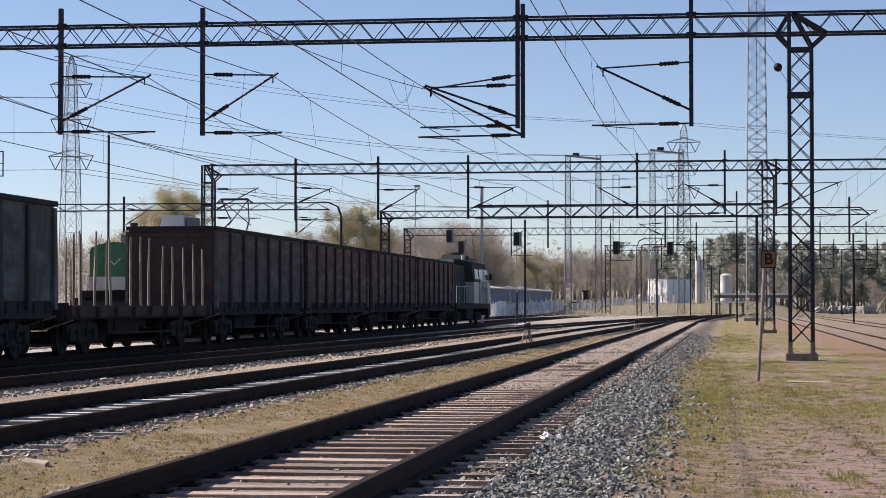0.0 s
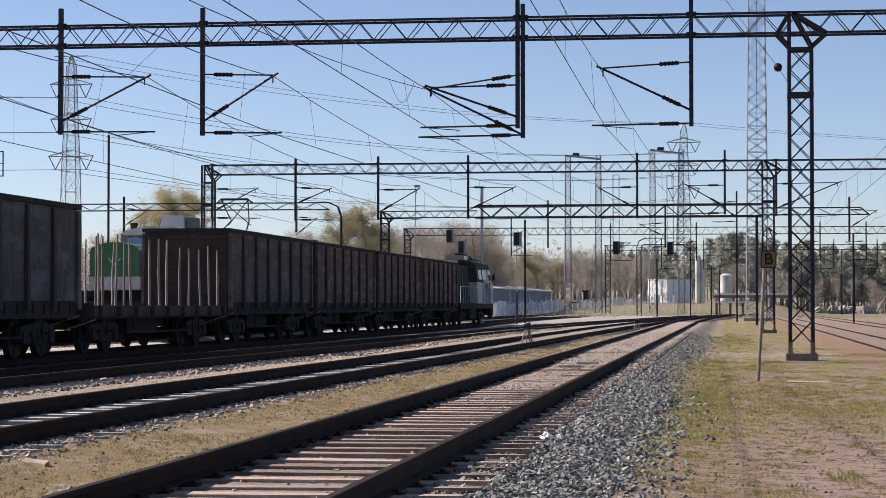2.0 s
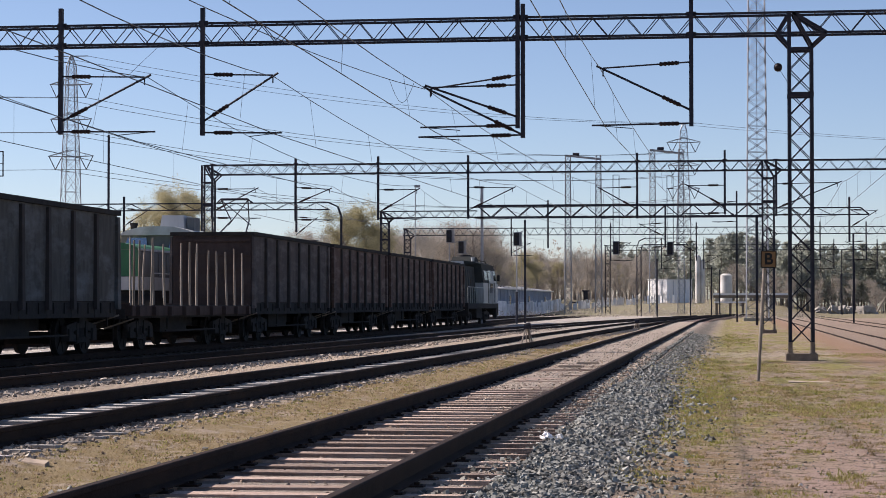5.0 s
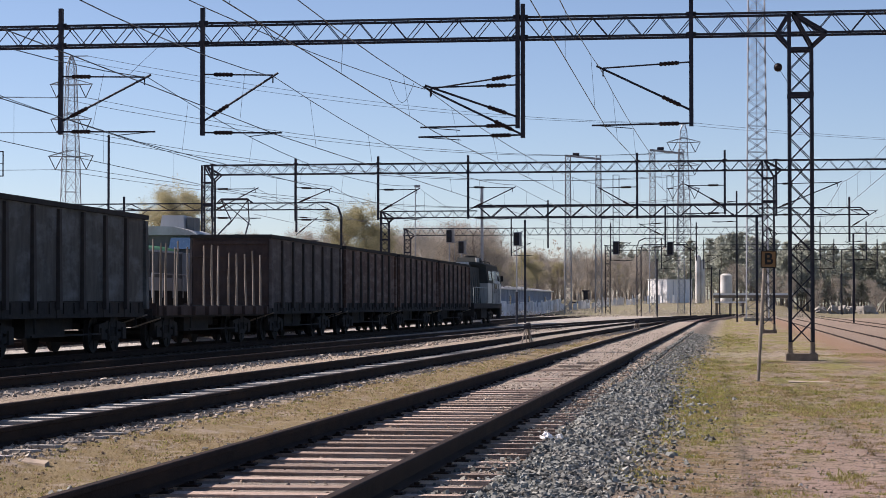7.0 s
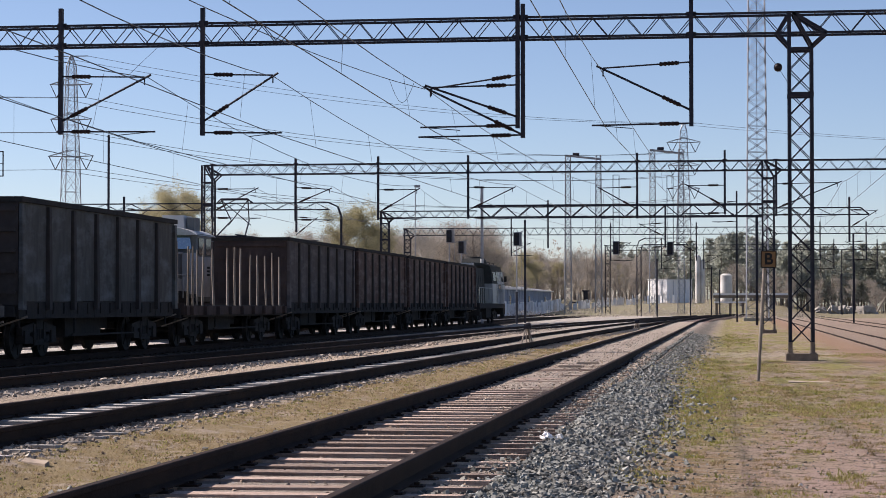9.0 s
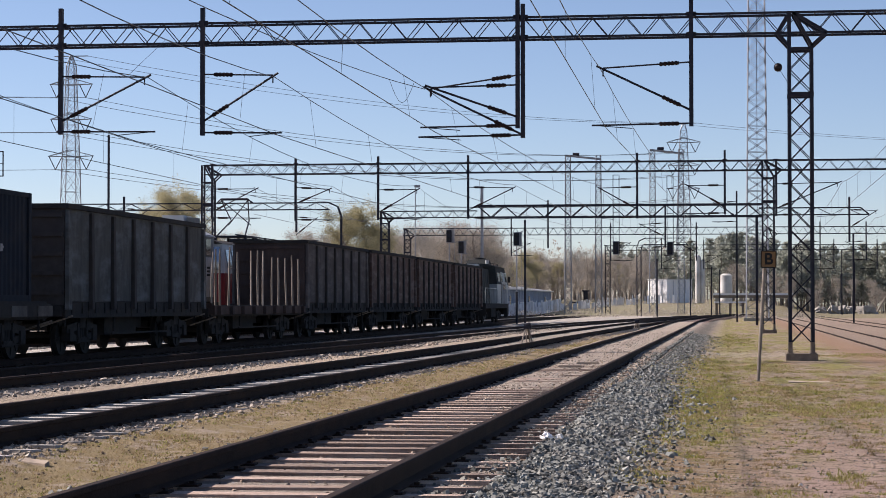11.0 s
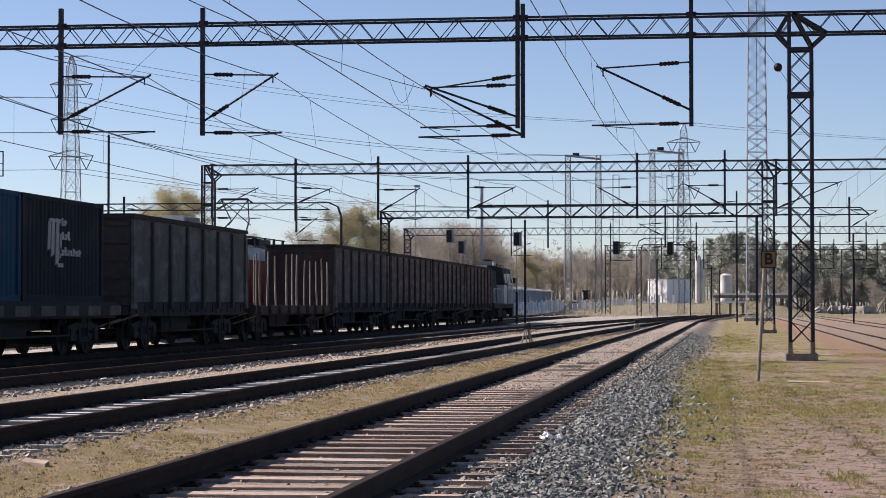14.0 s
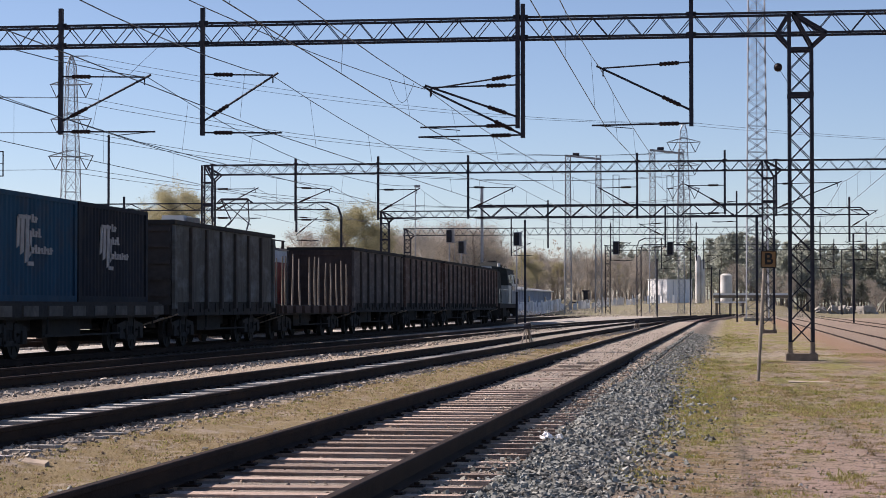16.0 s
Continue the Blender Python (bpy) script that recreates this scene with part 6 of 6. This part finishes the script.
def container(root, y0, mat):
    """A corrugated twenty-foot box with corner posts and castings, and a faded logo of plain shapes on its side."""
    w, z0, z1 = 1.22, 1.3, 3.74
    y1 = y0 + 6.06
    box = part("container", Geo().box(-w + .06, w - .06, y0 + .06, y1 - .06, z0 + .05, z1 - .06), mat, root)
    for s in (-1, 1):
        prof, y, pitch = [], y0 + .12, 0.28
        while y + pitch < y1 - .1:
            prof += [(s * (w - .04), y), (s * (w - .04), y + .07), (s * (w - .005), y + .13), (s * (w - .005), y + .21)]
            y += pitch
        prof += [(s * (w - .04), y), (s * (w - .04), y1 - .1)]
        g = Geo()
        n = len(prof)
        g.v = [(px, py, z0 + .14) for px, py in prof] + [(px, py, z1 - .09) for px, py in prof]
        g.f = [(i, i + 1, n + i + 1, n + i) for i in range(n - 1)]
        part("corrugated_side", g, mat, box)
        g = Geo()
        g.box(s * w - .05, s * w + .012, y0, y1, z0, z0 + .14)
        g.box(s * w - .05, s * w + .012, y0, y1, z1 - .1, z1)
        part("side_rail", g, mat, box)
    for s in (-1, 1):
        for y in (y0, y1 - .16):
            part("corner_post", Geo().box(s * w - .08, s * w + .02, y, y + .16, z0, z1), mat, box)
    g = Geo()
    for k in range(8):
        g.box(-w + .12 + k * .29, -w + .24 + k * .29, y1 - .08, y1 - .03, z0 + .14, z1 - .1)
        g.box(-w + .12 + k * .29, -w + .24 + k * .29, y0 + .03, y0 + .08, z0 + .14, z1 - .1)
    part("end_ribs", g, mat, box)
    # logo: plain upright strokes, a few patches, and two bars for the lettering
    g = Geo()
    x0, x1 = w - .01, w + .008
    c = y0 + 2.7
    # slanted upright strokes with a hooked foot and a blunt head
    for n_stroke, (dy, za, zb, wd) in enumerate(((-.62, 2.2, 3.1, .16), (-.38, 2.02, 3.18, .2), (-.1, 1.78, 3.2, .2), (.1, 1.95, 2.75, .12))):
        x1 = w + .008 + .0015 * n_stroke
        g.hexa([(x0, c + dy - wd / 2, za), (x1, c + dy - wd / 2, za), (x1, c + dy + wd / 2, za + .08), (x0, c + dy + wd / 2, za + .08),
                (x0, c + dy - wd / 2 + .05, zb), (x1, c + dy - wd / 2 + .05, zb), (x1, c + dy + wd / 2 + .05, zb - .04), (x0, c + dy + wd / 2 + .05, zb - .04)])
    g.box(x0, x1 + .005, c - .6, c + .1, 3.06, 3.17)
    g.box(x0, x1 + .005, c - .06, c + .3, 1.72, 1.84)
    # three short rows of bars for the lettering
    for z, n, start in ((2.98, 2, .18), (2.56, 3, .22), (2.08, 8, .02)):
        for k in range(n):
            y = c + start + k * .19
            g.box(x0, x1, y, y + .12, z, z + (.24, .18, .26, .19, .18, .23, .18, .21)[k])
            g.box(x0, x1 + .005, y + .03, y + .17, z + (.1 if k % 2 else .0), z + (.15 if k % 2 else .05))
    g.v = [(vx, c - .15 + (vy - c) * 1.12, z0 + 1.4 + (vz - 2.48) * .78) for vx, vy, vz in g.v]
    part("logo", g, M_LOGO, box, "faded white logo shapes")
    return box


def container_wagon():
    root = thing("container_wagon", "flat wagon loaded with two dark corrugated containers", "goods wagon", group="wagons of the moving train")
    half = 6.85
    for s in (-1, 1):
        g = Geo()
        g.box(s * 1.3 - .06, s * 1.3 + .06, -half, half, .94, 1.25)
        part("side_sill", g, M_UNDER, root)
        for i in range(8):
            y = -half + .5 + i * 1.75
            g = Geo()
            g.box(s * 1.37 - .02, s * 1.37 + .02, y, y + 1.0, .96, 1.2)
            part("sill_plate", g, M_SILL, root)
    g = Geo()
    g.box(-1.26, 1.26, -half, half, 1.15, 1.3)
    part("deck", g, M_UNDER, root)
    container(root, -6.4, M_CONT)
    container(root, -.22, M_CONT_DARK)
    underframe(root, half, 1.2, .8, 1.15, 4.7)
    couplers(root, 7.3)
    for y in (-4.7, 4.7):
        bogie_frame(root, y)
    return root


def diesel_locomotive():
    root = thing("diesel_locomotive", "pale grey-green diesel locomotive with dark windows", "locomotive", group="wagons of the moving train")
    half, w = 8.3, 1.5
    part("frame", Geo().box(-w, w, -half, half, 1.0, 1.32), M_UNDER, root)
    # long hood behind the cab, with doors
    g = Geo()
    g.hexa([(-1.05, -half + .6, 1.32), (1.05, -half + .6, 1.32), (1.05, -.4, 1.32), (-1.05, -.4, 1.32), (-.9, -half + .6, 3.6), (.9, -half + .6, 3.6), (.9, -.4, 3.6), (-.9, -.4, 3.6)])
    hood = part("long_hood", g, M_LOCO_DARK, root, "dark green engine hood")
    for k in range(6):
        y = -half + .8 + k * 1.15
        part("hood_door", Geo().hexa([(1.02, y, 1.5), (1.07, y, 1.5), (1.07, y + 1.0, 1.5), (1.02, y + 1.0, 1.5), (.9, y, 3.35), (.945, y, 3.35), (.945, y + 1.0, 3.35), (.9, y + 1.0, 3.35)]), M_LOCO_DARK, hood)
    part("exhaust_stack", Geo().box(-.35, .35, -2.2, -1.0, 3.6, 3.95), M_PALE, root, "pale exhaust casing")
    # cab and front machine room under one roof
    z1, z2, z3, ya = 1.32, 2.62, 3.8, -.4
    cab = part("cab", Geo().hexa([(-w, ya, z1), (w, ya, z1), (w, 8.0, z1), (-w, 8.0, z1), (-w, ya, z2), (w, ya, z2), (w, 8.1, z2), (-w, 8.1, z2)]), M_LOCO, root)
    part("cab_upper", Geo().hexa([(-w, ya, z2), (w, ya, z2), (w, 8.1, z2), (-w, 8.1, z2), (-w + .16, ya, z3), (w - .16, ya, z3), (w - .16, 6.6, z3), (-w + .16, 6.6, z3)]), M_LOCO_DARK, cab)
    g = Geo()
    g.sweep([(0, ya - .2, 0), (0, 6.9, 0)], [(w - .1, 3.77), (w * .6, 3.95), (w * .25, 4.0), (-w * .25, 4.0), (-w * .6, 3.95), (-w + .1, 3.77)])
    part("cab_roof", g, M_LOCO_DARK, cab, "dark cab roof")
    part("roof_unit", Geo().hexa([(-.7, .6, 3.98), (.7, .6, 3.98), (.7, 4.0, 3.98), (-.7, 4.0, 3.98), (-.6, .9, 4.3), (.6, .9, 4.3), (.6, 3.7, 4.3), (-.6, 3.7, 4.3)]), M_LOCO_DARK, cab)
    part("horn", Geo().tube((.75, .2, 3.9), (.75, .2, 4.25), .09, .12, 8), M_PALE, cab, "pale horn cover")
    for k in range(3):
        part("roof_fan", Geo().tube((0, 1.3 + 1.0 * k, 4.28), (0, 1.3 + 1.0 * k, 4.42), .42, .36, 14), M_UNDER, cab)
    part("roof_rail", Geo().bar((.95, .2, 4.05), (.95, 5.8, 4.05), .04).bar((.95, .2, 3.85), (.95, .2, 4.05), .04).bar((.95, 3, 3.85), (.95, 3, 4.05), .04).bar((.95, 5.8, 3.8), (.95, 5.8, 4.05), .04), M_UNDER, cab)
    part("roof_lamp", Geo().box(-.25, .25, 6.4, 6.75, 3.9, 4.12), M_PALE, cab)

    def side_pane(y0, y1, a, b, name, mat):
        def at_x(z):
            lift = .008 if mat is M_GLASS else 0
            return w + lift - .16 * (z - z2) / (z3 - z2) if z > z2 else w + lift
        part(name, Geo().hexa([(at_x(a) - .03, y0, a), (at_x(a) + .02, y0, a), (at_x(a) + .02, y1, a), (at_x(a) - .03, y1, a),
                               (at_x(b) - .03, y0, b), (at_x(b) + .02, y0, b), (at_x(b) + .02, y1, b), (at_x(b) - .03, y1, b)]), mat, cab)
    side_pane(.3, 2.0, 2.8, 3.4, "side_window", M_GLASS)
    side_pane(2.5, 4.2, 2.8, 3.4, "side_window", M_GLASS)
    side_pane(5.6, 7.0, 2.8, 3.4, "side_window", M_GLASS)
    side_pane(3.6, 5.2, 2.0, 2.6, "door_window", M_GLASS)
    side_pane(3.0, 7.3, 2.64, 3.46, "window_surround", M_LOCO)
    side_pane(6.75, 7.5, 1.4, 2.5, "cab_door", M_PALE)
    side_pane(ya, 1.8, 1.4, 2.2, "lower_panel", M_LOCO)
    side_pane(2.4, 2.7, 1.35, 2.7, "door_edge", M_LOCO_DARK)
    side_pane(6.0, 6.25, 1.35, 2.7, "door_edge", M_LOCO_DARK)
    for s in (-.7, .7):
        part("windscreen", Geo().hexa([(s - .58, 8.02, 2.72), (s + .58, 8.02, 2.72), (s + .58, 8.1, 2.72), (s - .58, 8.1, 2.72), (s - .55, 6.76, 3.68), (s + .55, 6.76, 3.68), (s + .55, 6.88, 3.68), (s - .55, 6.88, 3.68)]), M_GLASS, cab)
    part("visor", Geo().box(-1.3, 1.3, 6.6, 7.1, 3.7, 3.78), M_LOCO_DARK, cab)
    part("mirror", Geo().box(w + .02, w + .2, 7.4, 7.48, 2.8, 3.2).bar((w - .1, 7.44, 2.85), (w + .1, 7.44, 2.85), .03), M_UNDER, cab)
    for s in (-1, 1):
        for k in range(7):
            y = -half + .1 + k * 1.15
            part("handrail_post", Geo().tube((s * 1.46, y, 1.3), (s * 1.46, y, 2.3), .022, sides=5), M_LOCO, root)
        part("handrail", Geo().tube((s * 1.46, -half + .1, 2.3), (s * 1.46, -.5, 2.3), .022, sides=5), M_LOCO, root, "pale handrail")
        for k in range(7):
            part("cab_grab_rail", Geo().tube((s * (w + .05), 2.9 + k * .62, 1.3), (s * (w + .05), 2.9 + k * .62, 2.3), .03, sides=5), M_PALE, cab)
    for e in (-1, 1):
        part("buffer_beam", Geo().box(-w, w, e * half - .1, e * half + .1, .55, 1.34), M_UNDER, root)
        for s in (-.9, .9):
            g = Geo()
            g.tube((s, e * (half + .08), 1.02), (s, e * (half + .5), 1.02), .1)
            g.tube((s, e * (half + .5), 1.02), (s, e * (half + .57), 1.02), .24, sides=12)
            part("buffer", g, M_UNDER, root)
    part("step_ladder", Geo().box(w - .25, w, 7.2, 7.9, .35, 1.0), M_UNDER, root)
    part("fuel_tank", Geo().box(-1.2, 1.2, -1.6, 1.6, .4, 1.0), M_UNDER, root)
    couplers(root, 8.6)
    for y in (-5.0, 5.0):
        bogie_frame(root, y, 2.6)
    return root


TRAIN = [(diesel_locomotive(), 125.9), (gondola("open wagon with grimy brown ribbed sides", M_GONDOLA, M_WAGON_END), 110.15),
         (gondola("open wagon with grimy brown ribbed sides", M_GONDOLA, M_WAGON_END), 96.25), (gondola("open wagon with grimy brown ribbed sides", M_GONDOLA, M_WAGON_END), 82.3),
         (gondola("open wagon with grey-brown ribbed sides and rusty end", M_GONDOLA_GREY, M_WAGON_END), 68.45), (stake_wagon(), 54.4),
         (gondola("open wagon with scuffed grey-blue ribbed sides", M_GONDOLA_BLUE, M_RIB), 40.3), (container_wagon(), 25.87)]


def motions():
    steps = [0.25 * i for i in range(65)]
    for root, y0 in TRAIN:
        rows = []
        for t in steps[::2]:
            y = y0 + travelled(t)
            a = math.atan2(rail_x(y + 5) - rail_x(y - 5), 10.0)
            rows.append((t, pose((rail_x(y + 5) + rail_x(y - 5)) / 2, y, 0.18 - TRAIN_DIP, 0, 0, -math.degrees(a))))
        walk(root, rows)
    for ob, y, r in WHEELS:
        walk(ob, [(t, pose(0, y, r, -math.degrees(travelled(t) / r), 0, 0)) for t in steps])


motions()
